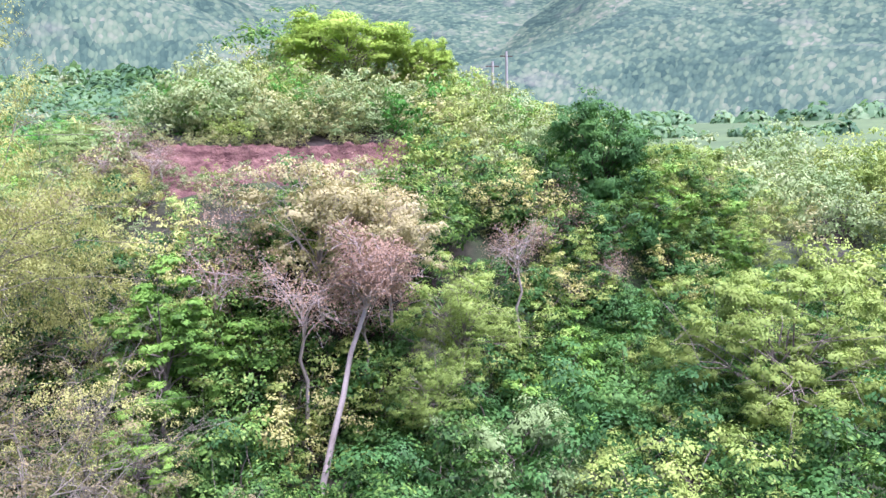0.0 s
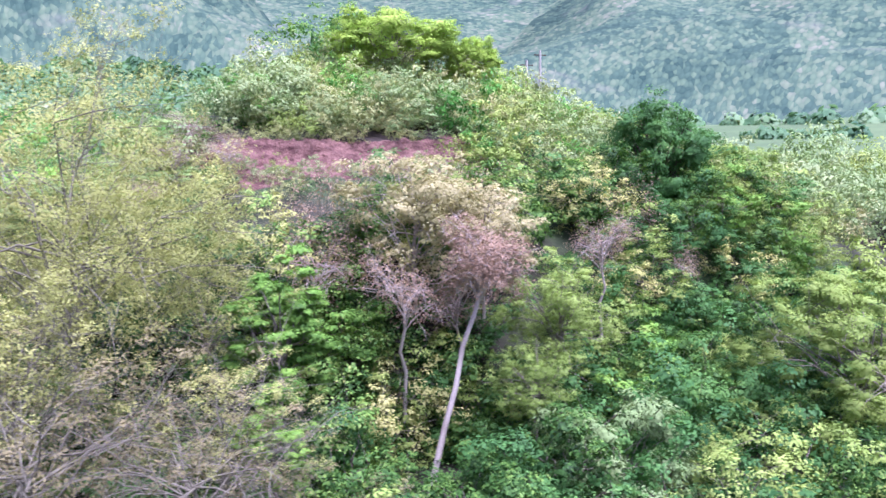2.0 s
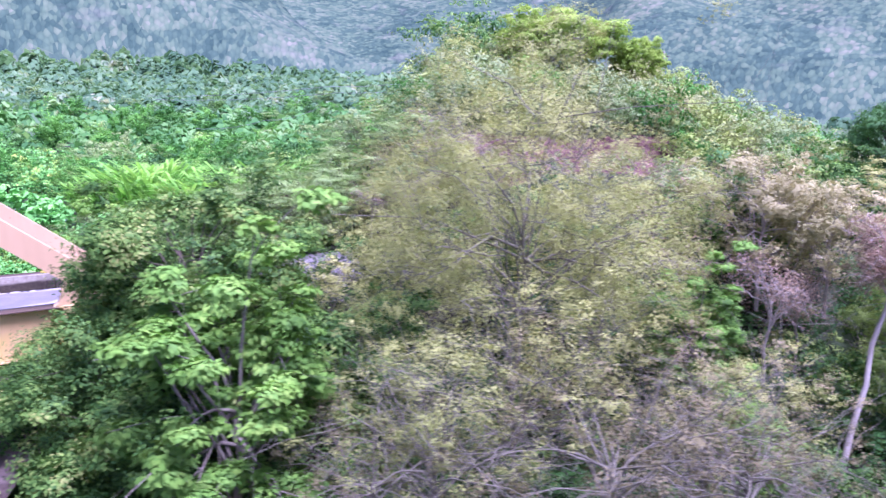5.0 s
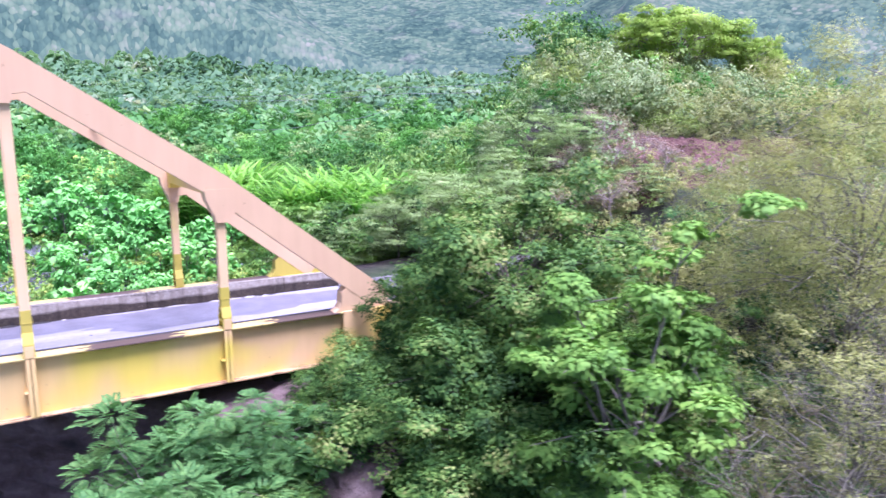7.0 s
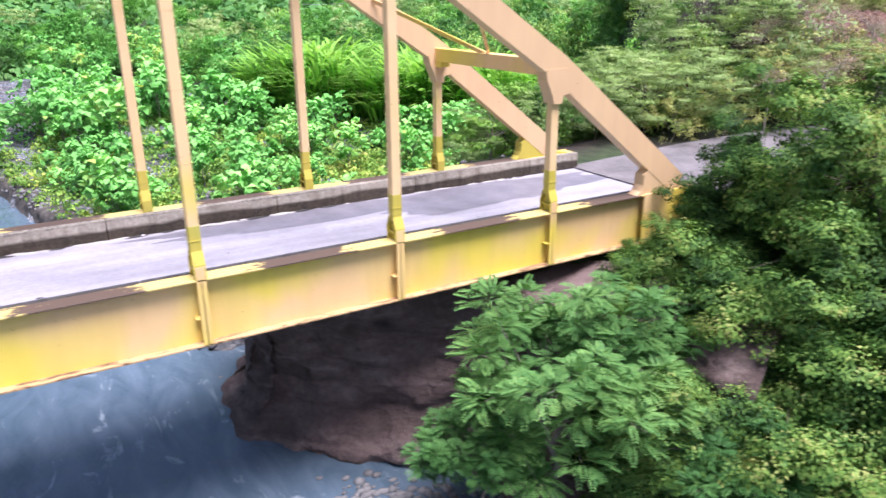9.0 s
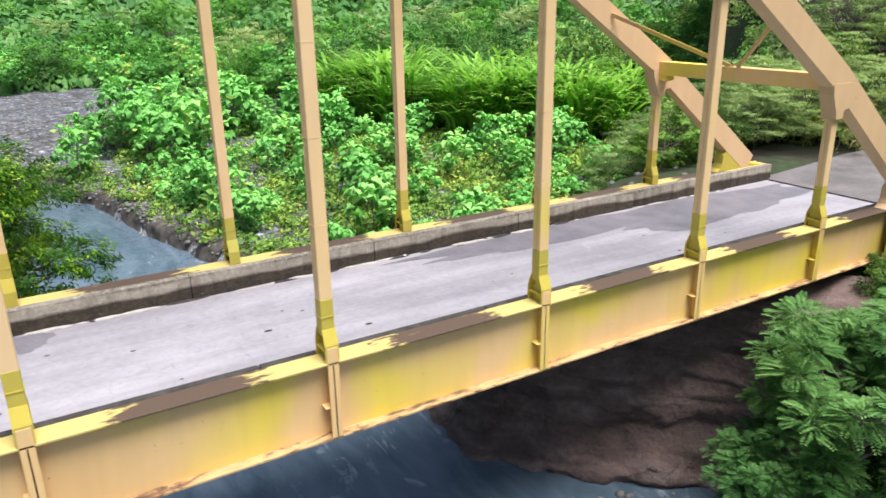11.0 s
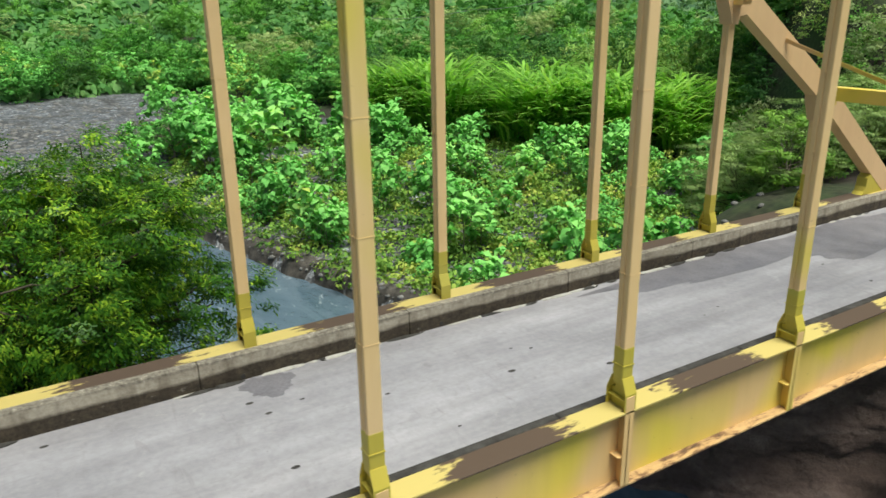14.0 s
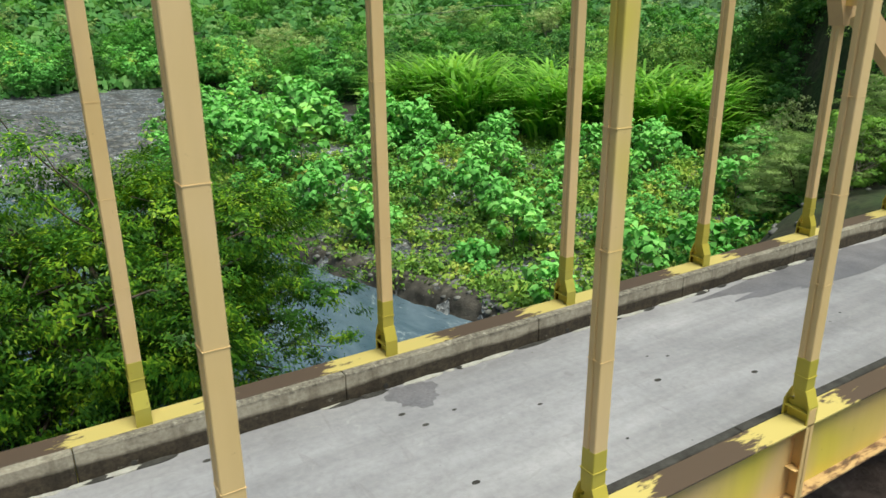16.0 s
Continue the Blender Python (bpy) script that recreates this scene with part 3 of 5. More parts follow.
def girder(parent, y, front):
    """A plate girder with its flanges; front is -1 on the south side, 1 on the north."""
    bm = bmesh.new()
    box(bm, (X_FAR, y - 0.02, -1.58), (X_END, y + 0.02, -0.045))
    g = part("girder", bm, PAINT, parent, "orange-yellow steel plate girder with rust streaks")
    bm = bmesh.new()
    box(bm, (X_FAR, y - 0.25, -1.63), (X_END, y + 0.25, -1.58), 0.008)
    part("bottom_flange", bm, GRIME, g, "yellow lower flange with brown rust grime")
    bm = bmesh.new()
    box(bm, (X_FAR, y - 0.25, -0.045), (X_END, y + 0.25, 0.0), 0.008)
    part("top_flange", bm, FLANGE, g, "yellow girder flange under brown dirt")
    for x0, x1 in ((3.6, X_END), (X_FAR, X_FAR + 2.6)):
        bm = bmesh.new()
        box(bm, (x0, y + front * 0.25 - 0.03, -1.66), (x1, y + front * 0.25 + 0.03, 0.03), 0.01)
        part("end_plate", bm, PAINT, g, "yellow end plate of the girder")
    for i in range(POSTS):
        x = -PANEL * i
        bm = bmesh.new()
        f = y + front * 0.25
        box(bm, (x - 0.11, min(f, f - front * 0.03), -1.62), (x + 0.11, max(f, f - front * 0.03), 0.3), 0.006)
        box(bm, (x - 0.012, min(y, f), -1.578), (x + 0.012, max(y, f), -0.046))
        box(bm, (x - 0.2, min(y, f - front * 0.02), -0.95), (x, max(y, f - front * 0.02), -0.93))
        part("stiffener", bm, PAINT, g)
    return g


def post(parent, x, y, top, front):
    """A hanger post of two channels, with a lime-painted flared foot."""
    bm = bmesh.new()
    w = 0.125
    z0 = 0.9
    for s in (-1, 1):
        a, b = sorted((s * 0.018, s * w))
        box(bm, (x - w, y + a, z0), (x + w, y + b, top), 0.012)
    box(bm, (x - w + 0.02, y - 0.02, z0), (x + w - 0.02, y + 0.02, top))
    for zz in np.arange(2.6, top - 0.5, 1.55):
        box(bm, (x - w - 0.006, y - w - 0.004, zz), (x + w + 0.006, y + w + 0.004, zz + 0.012))
    p = part("post", bm, PAINT_POST, parent)
    bm = bmesh.new()
    box(bm, (x - w - 0.003, y - w - 0.003, 0.62), (x + w + 0.003, y + w + 0.003, 1.22), 0.01)
    box(bm, (x - w - 0.012, y - w - 0.012, 0.86), (x + w + 0.012, y + w + 0.012, 0.885))
    # the two flanges flare outwards across the bridge, with a recessed web and a cross plate between them
    for q in (-1, 1):
        ring = [(q * dy, z) for dy, z in ((0.245, 0.004), (0.245, 0.34), (0.137, 0.63), (0.112, 0.63), (0.22, 0.33), (0.22, 0.004))]
        ends = [[bm.verts.new((x + o, y + dy, z)) for dy, z in ring] for o in (-0.135, 0.135)]
        bm.faces.new(ends[0])
        bm.faces.new(ends[1][::-1])
        for i in range(6):
            j = (i + 1) % 6
            bm.faces.new((ends[0][j], ends[0][i], ends[1][i], ends[1][j]))
    bmesh.ops.recalc_face_normals(bm, faces=bm.faces)
    box(bm, (x - 0.035, y - 0.2, 0.004), (x + 0.035, y + 0.2, 0.34))
    box(bm, (x - 0.035, y - 0.12, 0.34), (x + 0.035, y + 0.12, 0.63))
    box(bm, (x - 0.125, y - 0.215, 0.2), (x + 0.125, y + 0.215, 0.225))
    for q in (-1, 1):
        box(bm, (x + q * 0.1, y - 0.112, 0.5), (x + q * 0.125, y + 0.112, 0.63))
    part("foot", bm, LIME, p, "flared lime-yellow post foot")
    return p


def rib(parent, y):
    pts = [(5.1, 0.1)] + [(-PANEL * i, z) for i, z in enumerate(NODE_Z)] + [(-PANEL * 9 - 5.1, 0.1)]
    d, w = 0.3, 0.21
    over = 1.35
    upper, lower = [], []
    for i, (x, z) in enumerate(pts):
        dirs = []
        if i:
            dirs.append(Vector((x - pts[i - 1][0], 0, z - pts[i - 1][1])).normalized())
        if i < len(pts) - 1:
            dirs.append(Vector((pts[i + 1][0] - x, 0, pts[i + 1][1] - z)).normalized())
        t = sum(dirs, Vector()).normalized()
        n = Vector((t.z, 0, -t.x))
        k = d / max(n.dot(Vector((dirs[0].z, 0, -dirs[0].x))), 0.5)
        upper.append((x + n.x * k * over, z + n.z * k * over))
        lower.append((x - n.x * k, z - n.z * k))
    bm = bmesh.new()
    for (ux0, uz0), (ux1, uz1), (lx0, lz0), (lx1, lz1) in zip(upper, upper[1:], lower, lower[1:]):
        prism(bm, [(ux0, uz0), (ux1, uz1), (lx1, lz1), (lx0, lz0)], y - w, y + w)
    bmesh.ops.remove_doubles(bm, verts=bm.verts, dist=0.001)
    r = part("arch_rib", bm, PAINT_RIB, parent, "faded orange steel box arch rib")
    # cover strips along the edges of the rib
    for i in range(POSTS):
        x, z = -PANEL * i, NODE_Z[i]
        bm = bmesh.new()
        s0 = (NODE_Z[i] - NODE_Z[i - 1]) / PANEL if i else 0.8
        lo = z - 0.95
        prism(bm, [(x - 0.14, lo), (x + 0.14, lo), (x + 0.18, lo + 0.22), (x + 0.5, z - 0.42 * (1 if abs(s0) < 0.3 else 1.6)), (x + 0.4, z), (x - 0.45, z), (x - 0.4, z - 0.3), (x - 0.2, lo + 0.22)], y - w - 0.012, y + w + 0.012)
        part("gusset", bm, PAINT_RIB, r)
    for s, x in ((1, 4.3), (-1, -PANEL * 9 - 4.3)):
        bm = bmesh.new()
        # the top edge sweeps down in a hollow curve from the rib to the end of the girder
        arc = [(x - s * 0.25 + s * 1.8 * f, 1.02 * (1 - f) ** 2.2 + 0.03) for f in np.linspace(0, 1, 12)]
        prism(bm, [(x - s * 0.95, 0.0), (x + s * 1.6, 0.0)] + arc[::-1] + [(x - s * 0.7, 0.62), (x - s * 0.72, 0.3), (x - s * 0.8, 0.12)], y - 0.2, y + 0.2)
        part("springing", bm, LIME if y > 3 else PAINT_RIB, r, "curved plate where the arch meets the girder")
    return r


def beam_between(bm, a, b, w, h):
    a, b = Vector(a), Vector(b)
    m = Matrix.Translation((a + b) / 2) @ (b - a).to_track_quat("Y", "Z").to_matrix().to_4x4()
    L = (b - a).length / 2
    box(bm, (-w, -L, -h), (w, L, h), 0.0, m)


def build_bridge():
    br = tagged(new("arch_bridge"), "orange-yellow painted steel tied-arch road bridge over the river", "bridge")
    girder(br, Y_NEAR, -1)
    girder(br, Y_FAR, 1)
    for y, f in ((Y_NEAR, -1), (Y_FAR, 1)):
        for i in range(POSTS):
            post(br, -PANEL * i, y, NODE_Z[i] - 0.3, f)
        rib(br, y)
    for i in range(POSTS):
        x, z = -PANEL * i, NODE_Z[i]
        bm = bmesh.new()
        box(bm, (x - 0.2, Y_NEAR + 0.2, z - 0.22), (x + 0.2, Y_FAR - 0.2, z + 0.22), 0.012)
        prism(bm, [(x - 0.19, z - 0.22), (x + 0.19, z - 0.22), (x + 0.19, z - 0.4), (x - 0.19, z - 0.4)], Y_FAR - 0.55, Y_FAR - 0.2)
        part("cross_beam", bm, PAINT, br)
        if i < POSTS - 1 and i not in (4,):
            s = 1 if i < 4 else 0
            j = i if s else i + 1
            xm, zm = -PANEL * j, NODE_Z[j]
            k = j + 1 if s else j - 1
            xe, ze = (-PANEL * j + -PANEL * k) / 2, (NODE_Z[j] + NODE_Z[k]) / 2
            for yy in (Y_NEAR + 0.22, Y_FAR - 0.22):
                bm = bmesh.new()
                beam_between(bm, (xm, 3.45, zm + 0.2), (xe, yy, ze + 0.2), 0.05, 0.012)
                beam_between(bm, (xm, 3.45, zm + 0.14), (xe, yy, ze + 0.14), 0.012, 0.06)
                part("brace", bm, PAINT, br)
    # deck slab, curbs and floor beams
    bm = bmesh.new()
    box(bm, (X_FAR, 0.74, -0.86), (X_END, 6.1, DECK_Z))
    part("deck", bm, DECK, br, "worn pale grey concrete deck with damp stains")
    for y0, y1, zt in ((0.52, 0.7, 0.0), (6.1, 6.32, 0.01)):
        x = X_FAR
        while x < X_END - 0.1:
            e = min(x + PANEL, X_END)
            bm = bmesh.new()
            box(bm, (x + 0.008, y0, -0.85), (e - 0.008, y1, zt), 0.018)
            # the south curb is near-black all over, the north one banded and stained
            part("curb", bm, CURB if y0 > 3 else DARKCON, br, "concrete curb, stained along the north side")
            x = e
    r = random.Random(21)
    # debris and mortar at the foot of the curb, drain holes, damp patches
    for i in range(110):
        x = r.uniform(-44, 4)
        if 6.1 < x + 30 < 8:
            continue
        bm = bmesh.new()
        w, d, h = r.uniform(0.06, 0.6), r.uniform(0.04, 0.11), r.uniform(0.02, 0.065)
        k = bmesh.ops.create_icosphere(bm, subdivisions=1, radius=1, matrix=Matrix.Translation((x, 6.09 - d * 0.4, DECK_Z)) @ Matrix.Diagonal((w, d, h, 1)))
        for v in k["verts"]:
            v.co.x += r.uniform(-0.05, 0.05)
        part("mortar_crumb", bm, MORTAR if r.random() < 0.7 else DARKCON, br)
    # dark discs paint the shade inside the drain holes; the curb is not cut
    for i in range(11):
        bm = bmesh.new()
        x = -0.3 - 5 * i
        bmesh.ops.create_cone(bm, cap_ends=True, segments=14, radius1=0.055, radius2=0.055, depth=0.02, matrix=Matrix.Translation((x, 6.092, DECK_Z + 0.09)) @ Matrix.Rotation(radians(90), 4, "X"))
        part("drain_hole", bm, DARKCON, br, "dark round drain hole")
    # flat dark discs paint the shade inside small holes in the deck
    for i in range(26):
        bm = bmesh.new()
        x, y, s = r.uniform(-34, 3), r.uniform(1.2, 5.8), r.uniform(0.025, 0.07)
        bmesh.ops.create_circle(bm, cap_ends=True, segments=9, radius=s, matrix=Matrix.Translation((x, y, DECK_Z + 0.004)) @ Matrix.Diagonal((1.5, 0.9, 1, 1)))
        part("pothole", bm, DARKCON, br)
    for k, (cx, cy, a, b) in enumerate(((-19.9, 5.6, 0.55, 0.5), (-3.2, 5.35, 7.6, 0.72), (1.2, 4.7, 4.6, 1.3), (-32.0, 5.5, 0.6, 0.5))):
        bm = bmesh.new()
        ring = []
        for q in range(72):
            t = q * math.tau / 72
            e = 1 + 0.14 * math.sin(3 * t + k) + 0.09 * math.sin(7 * t + 2 * k) + 0.05 * math.sin(17 * t) + r.uniform(-0.02, 0.02)
            ring.append(bm.verts.new((min(cx + a * e * math.cos(t), 6.1), min(cy + b * e * math.sin(t), 6.08), DECK_Z + 0.003 + 0.0012 * k)))
        bm.faces.new(ring)
        part("damp_patch", bm, DAMP, br)
    for i in range(0, POSTS * 2 + 2):
        x = 4.9 - i * 2.5
        if x > X_FAR:
            bm = bmesh.new()
            box(bm, (x - 0.1, Y_NEAR + 0.03, -1.45), (x + 0.1, Y_FAR - 0.03, -1.4))
            box(bm, (x - 0.01, Y_NEAR + 0.03, -1.4), (x + 0.01, Y_FAR - 0.03, -0.87))
            part("floor_beam", bm, PAINT, br)
    return br


build_bridge()

# ---------------------------------------------------------------- plants


def tube(points, radii, sides, verts, faces):
    """Adds a tapered tube along the points."""
    pts = np.asarray(points, float)
    base = len(verts)
    t = np.gradient(pts, axis=0)
    t /= np.linalg.norm(t, axis=1)[:, None] + 1e-9
    ref = np.array([0.31, 0.9, 0.21])
    a = np.cross(t, ref)
    a /= np.linalg.norm(a, axis=1)[:, None] + 1e-9
    b = np.cross(t, a)
    ang = np.arange(sides) * 2 * np.pi / sides
    for p, u, v, r in zip(pts, a, b, radii):
        for q in ang:
            verts.append(p + r * (np.cos(q) * u + np.sin(q) * v))
    for i in range(len(pts) - 1):
        for j in range(sides):
            k = (j + 1) % sides
            faces.append((base + i * sides + j, base + i * sides + k, base + (i + 1) * sides + k, base + (i + 1) * sides + j))


def curve(a, b, sag, n, rng, jit):
    """A bent line from a to b, lifted in the middle by sag."""
    t = np.linspace(0, 1, n)[:, None]
    p = a + (b - a) * t
    p[:, 2] += sag * (4 * t * (1 - t))[:, 0]
    p[1:-1] += rng.normal(0, jit, (n - 2, 3))
    return p


def leaves(rng, centers, radii, n, length, width, up=0.7, droop=0.0, shell=0.55, squash=0.7, fold=0.18, spread=0.22):
    """n leaves spread over clumps: each a folded kite of two triangles."""
    centers = np.asarray(centers, float)
    radii = np.asarray(radii, float)
    pick = rng.integers(0, len(centers), n)
    # every clump is a handful of leafy sprays with gaps between them
    per = 11
    w = rng.normal(size=(len(centers), per, 3))
    w[..., 2] += 0.25
    w /= np.linalg.norm(w, axis=2)[..., None]
    w *= rng.uniform(shell, 1.0, (len(centers), per, 1))
    spray = w[pick, rng.integers(0, per, n)]
    v = spray + rng.normal(0, spread, (n, 3)) * np.array([1, 1, 0.75])
    off = v * radii[pick][:, None]
    off[:, 2] *= squash
    pos = centers[pick] + off
    v = v / (np.linalg.norm(v, axis=1)[:, None] + 1e-9)
    nrm = v * 0.8 + np.array([0, 0, up]) + rng.normal(0, 0.3, (n, 3))
    nrm /= np.linalg.norm(nrm, axis=1)[:, None]
    t = v + rng.normal(0, 0.7, (n, 3))
    t[:, 2] -= droop
    t -= nrm * np.sum(t * nrm, 1)[:, None]
    t /= np.linalg.norm(t, axis=1)[:, None] + 1e-9
    s = np.cross(nrm, t)
    size = rng.uniform(0.65, 1.3, n)[:, None]
    L, W = length * size, width * size
    base, tip = pos - t * L * 0.5, pos + t * L * 0.5 - nrm * L * 0.12
    mid = pos - t * L * 0.08
    lf = mid + s * W * 0.5 + nrm * W * fold
    rt = mid - s * W * 0.5 + nrm * W * fold
    verts = np.stack([base, lf, tip, rt], 1).reshape(-1, 3)
    k = np.arange(n)[:, None] * 4
    faces = np.concatenate([k + [0, 2, 1], k + [0, 3, 2]], 1).reshape(-1, 3)
    mid_all = centers.mean(0) - np.array([0, 0, 0.5])
    big = pos - mid_all
    big /= np.linalg.norm(big, axis=1)[:, None] + 1e-9
    shade = v * 0.8 + big * 0.75 + nrm * 0.25 + np.array([0, 0, 0.1])
    shade *= np.sign(np.sum(shade * nrm, 1))[:, None]
    shade /= np.linalg.norm(shade, axis=1)[:, None]
    return verts, faces, np.repeat(shade, 4, 0)


def fronds(rng, centers, radii, n, length, width, pairs=7, droop=0.3):
    """Compound leaves: a rib with pairs of leaflets, drooping outward."""
    centers, radii = np.asarray(centers, float), np.asarray(radii, float)
    pick = rng.integers(0, len(centers), n)
    v = rng.normal(size=(n, 3))
    v[:, 2] = np.abs(v[:, 2]) * 0.9 - 0.1
    v /= np.linalg.norm(v, axis=1)[:, None]
    pos = centers[pick] + v * radii[pick][:, None] * rng.uniform(0.3, 0.9, n)[:, None] * np.array([1, 1, 0.7])
    out = v * np.array([1, 1, 0.5]) + rng.normal(0, 0.25, (n, 3))
    out /= np.linalg.norm(out, axis=1)[:, None]
    side = np.cross(out, [0, 0, 1.0])
    side /= np.linalg.norm(side, axis=1)[:, None] + 1e-9
    nrm = np.cross(side, out)
    L = length * rng.uniform(0.7, 1.25, n)[:, None]
    vs, k = [], 0
    for i in range(pairs):
        f = (i + 0.6) / pairs
        p = pos + out * L * f - np.array([0, 0, 1.0]) * L * droop * f * f
        ln = width * (1.15 - abs(f - 0.45)) * L / length
        w = L / pairs * 0.55
        for sgn in (-1, 1):
            d = side * sgn + out * 0.45 - np.array([0, 0, 0.18])
            d /= np.linalg.norm(d, axis=1)[:, None]
            tip = p + d * ln
            mid = p + d * ln * 0.5
            vs.append(np.stack([p, mid + out * w, tip, mid - out * w], 1))
    allv = np.concatenate(vs, 0).reshape(-1, 3)
    m = np.arange(len(allv) // 4)[:, None] * 4
    faces = np.concatenate([m + [0, 2, 1], m + [0, 3, 2]], 1).reshape(-1, 3)
    return allv, faces, None


def skeleton(rng, H, R, crown_z, crown_h, limbs, subs, lean=(0, 0), r0=None, fork=0.35, up_only=True, twigs=0, bend=1.0):
    """Trunk, limbs and twigs of a tree; gives the wood's mesh arrays and the points that carry leaves."""
    verts, faces, tips = [], [], []
    r0 = r0 or 0.022 * H
    n = 7
    tz = np.linspace(0, crown_z, n)
    trunk = np.stack([lean[0] * tz / H + rng.normal(0, 0.012 * H * bend, n), lean[1] * tz / H + rng.normal(0, 0.012 * H * bend, n), tz], 1)
    trunk[0] = (0, 0, -0.3)
    tube(trunk, np.linspace(r0, r0 * 0.5, n), 7, verts, faces)
    c = np.array([lean[0] * crown_z / H, lean[1] * crown_z / H, crown_z])
    for i in range(limbs):
        a = i * 2.4 + rng.uniform(-0.4, 0.4)
        e = rng.uniform(0.0 if up_only else -0.5, 1.0)
        q = np.sqrt(max(0, 1 - e * e))
        rad = rng.uniform(0.72, 1.0)
        end = c + np.array([np.cos(a) * R * q * rad, np.sin(a) * R * q * rad, crown_h * e * rad])
        f = rng.uniform(fork, 1.0)
        k = f * (n - 1)
        j = min(int(k), n - 2)
        start = trunk[j] + (trunk[j + 1] - trunk[j]) * (k - j)
        line = curve(start, end, 0.1 * R, 5, rng, 0.03 * R)
        tube(line, np.linspace(r0 * 0.42, r0 * 0.1, 5), 5, verts, faces)
        tips.append(end)
        for s in range(subs):
            g = rng.uniform(0.4, 0.95) * 4
            h = min(int(g), 3)
            st = line[h] + (line[h + 1] - line[h]) * (g - h)
            en = st + rng.normal(0, 1, 3) * np.array([0.34, 0.34, 0.26]) * R + (end - c) * 0.15
            sub = curve(st, en, 0.03 * R, 4, rng, 0.02 * R)
            tube(sub, np.linspace(r0 * 0.14, r0 * 0.05, 4), 4, verts, faces)
            tips.append(en)
            for w in range(twigs):
                g2 = rng.uniform(0.3, 1.0) * 3
                h2 = min(int(g2), 2)
                s2 = sub[h2] + (sub[h2 + 1] - sub[h2]) * (g2 - h2)
                e2 = s2 + rng.normal(0, 0.16, 3) * R + np.array([0, 0, 0.04 * R])
                tube(curve(s2, e2, 0.0, 3, rng, 0.015 * R), np.linspace(r0 * 0.05, r0 * 0.02, 3), 3, verts, faces)
                tips.append(e2)
    return verts, faces, np.array(tips)


TREE_KINDS, CROWN_ARRAYS = {}, {}


def tree_kind(key, seed, H, R, crown_z, crown_h, limbs, subs, n, length, width, leaf, bark=None, clump=0.3, kind="leaf", lean=(0, 0), twigs=0, up=0.7, droop=0.2, up_only=False, r0=None, squash=0.7, shell=0.5, fork=0.35, base=0, share=1.0, bend=1.0, spread=0.22):
    """Meshes of one kind of tree: wood and crown."""
    rng = np.random.default_rng(seed)
    v, f, tips = skeleton(rng, H, R, crown_z, crown_h, limbs, subs, lean, r0, fork, up_only, twigs, bend)
    if share < 1:
        tips = tips[rng.random(len(tips)) < share]
    tips[:, 2] = np.minimum(tips[:, 2], crown_z + crown_h * 1.05)
    mid = np.array(lean) * crown_z / H
    away = tips[:, :2] - mid
    reach = np.linalg.norm(away, axis=1)[:, None] + 1e-6
    tips[:, :2] = mid + away * np.minimum(1, 1.1 * R / reach)
    wood = mesh_np(key + "_wood", v, f)
    wood.materials.append(bark or BARK)
    rad = rng.uniform(0.7, 1.25, len(tips)) * R * clump
    if base:
        a = rng.uniform(0, 6.28, base)
        q = R * np.sqrt(rng.random(base))
        tips = np.concatenate([tips, np.stack([np.cos(a) * q, np.sin(a) * q, rng.uniform(0.1, crown_z, base)], 1)])
        rad = np.concatenate([rad, rng.uniform(0.8, 1.3, base) * R * clump])
    if kind == "frond":
        lv, lf, ln = fronds(rng, tips, rad, n, length, width)
    else:
        lv, lf, ln = leaves(rng, tips, rad, n, length, width, up, droop, shell, squash, spread=spread)
    crown = mesh_np(key + "_crown", lv, lf, ln)
    crown.materials.append(LEAF[leaf])
    TREE_KINDS[key] = (wood, crown)
    CROWN_ARRAYS[key] = (lv, lf, ln)


def plant(key, x, y, scale=1.0, turn=0.0, z=None, name="tree", label="", category="tree", group="", tall=1.0, sink=0.15):
    """Sets a tree or shrub of that kind on the ground."""
    wood, crown = TREE_KINDS[key]
    e = new(name)
    e.matrix_basis = Matrix.Translation((x, y, (float(height(x, y)) if z is None else z) - sink)) @ Matrix.Rotation(turn, 4, "Z") @ Matrix.Diagonal((scale, scale, scale * tall, 1))
    tagged(e, label, category, group)
    part("trunk" if category == "tree" else "stem", wood, BARK, e)
    part("crown", crown, BARK, e)
    return e


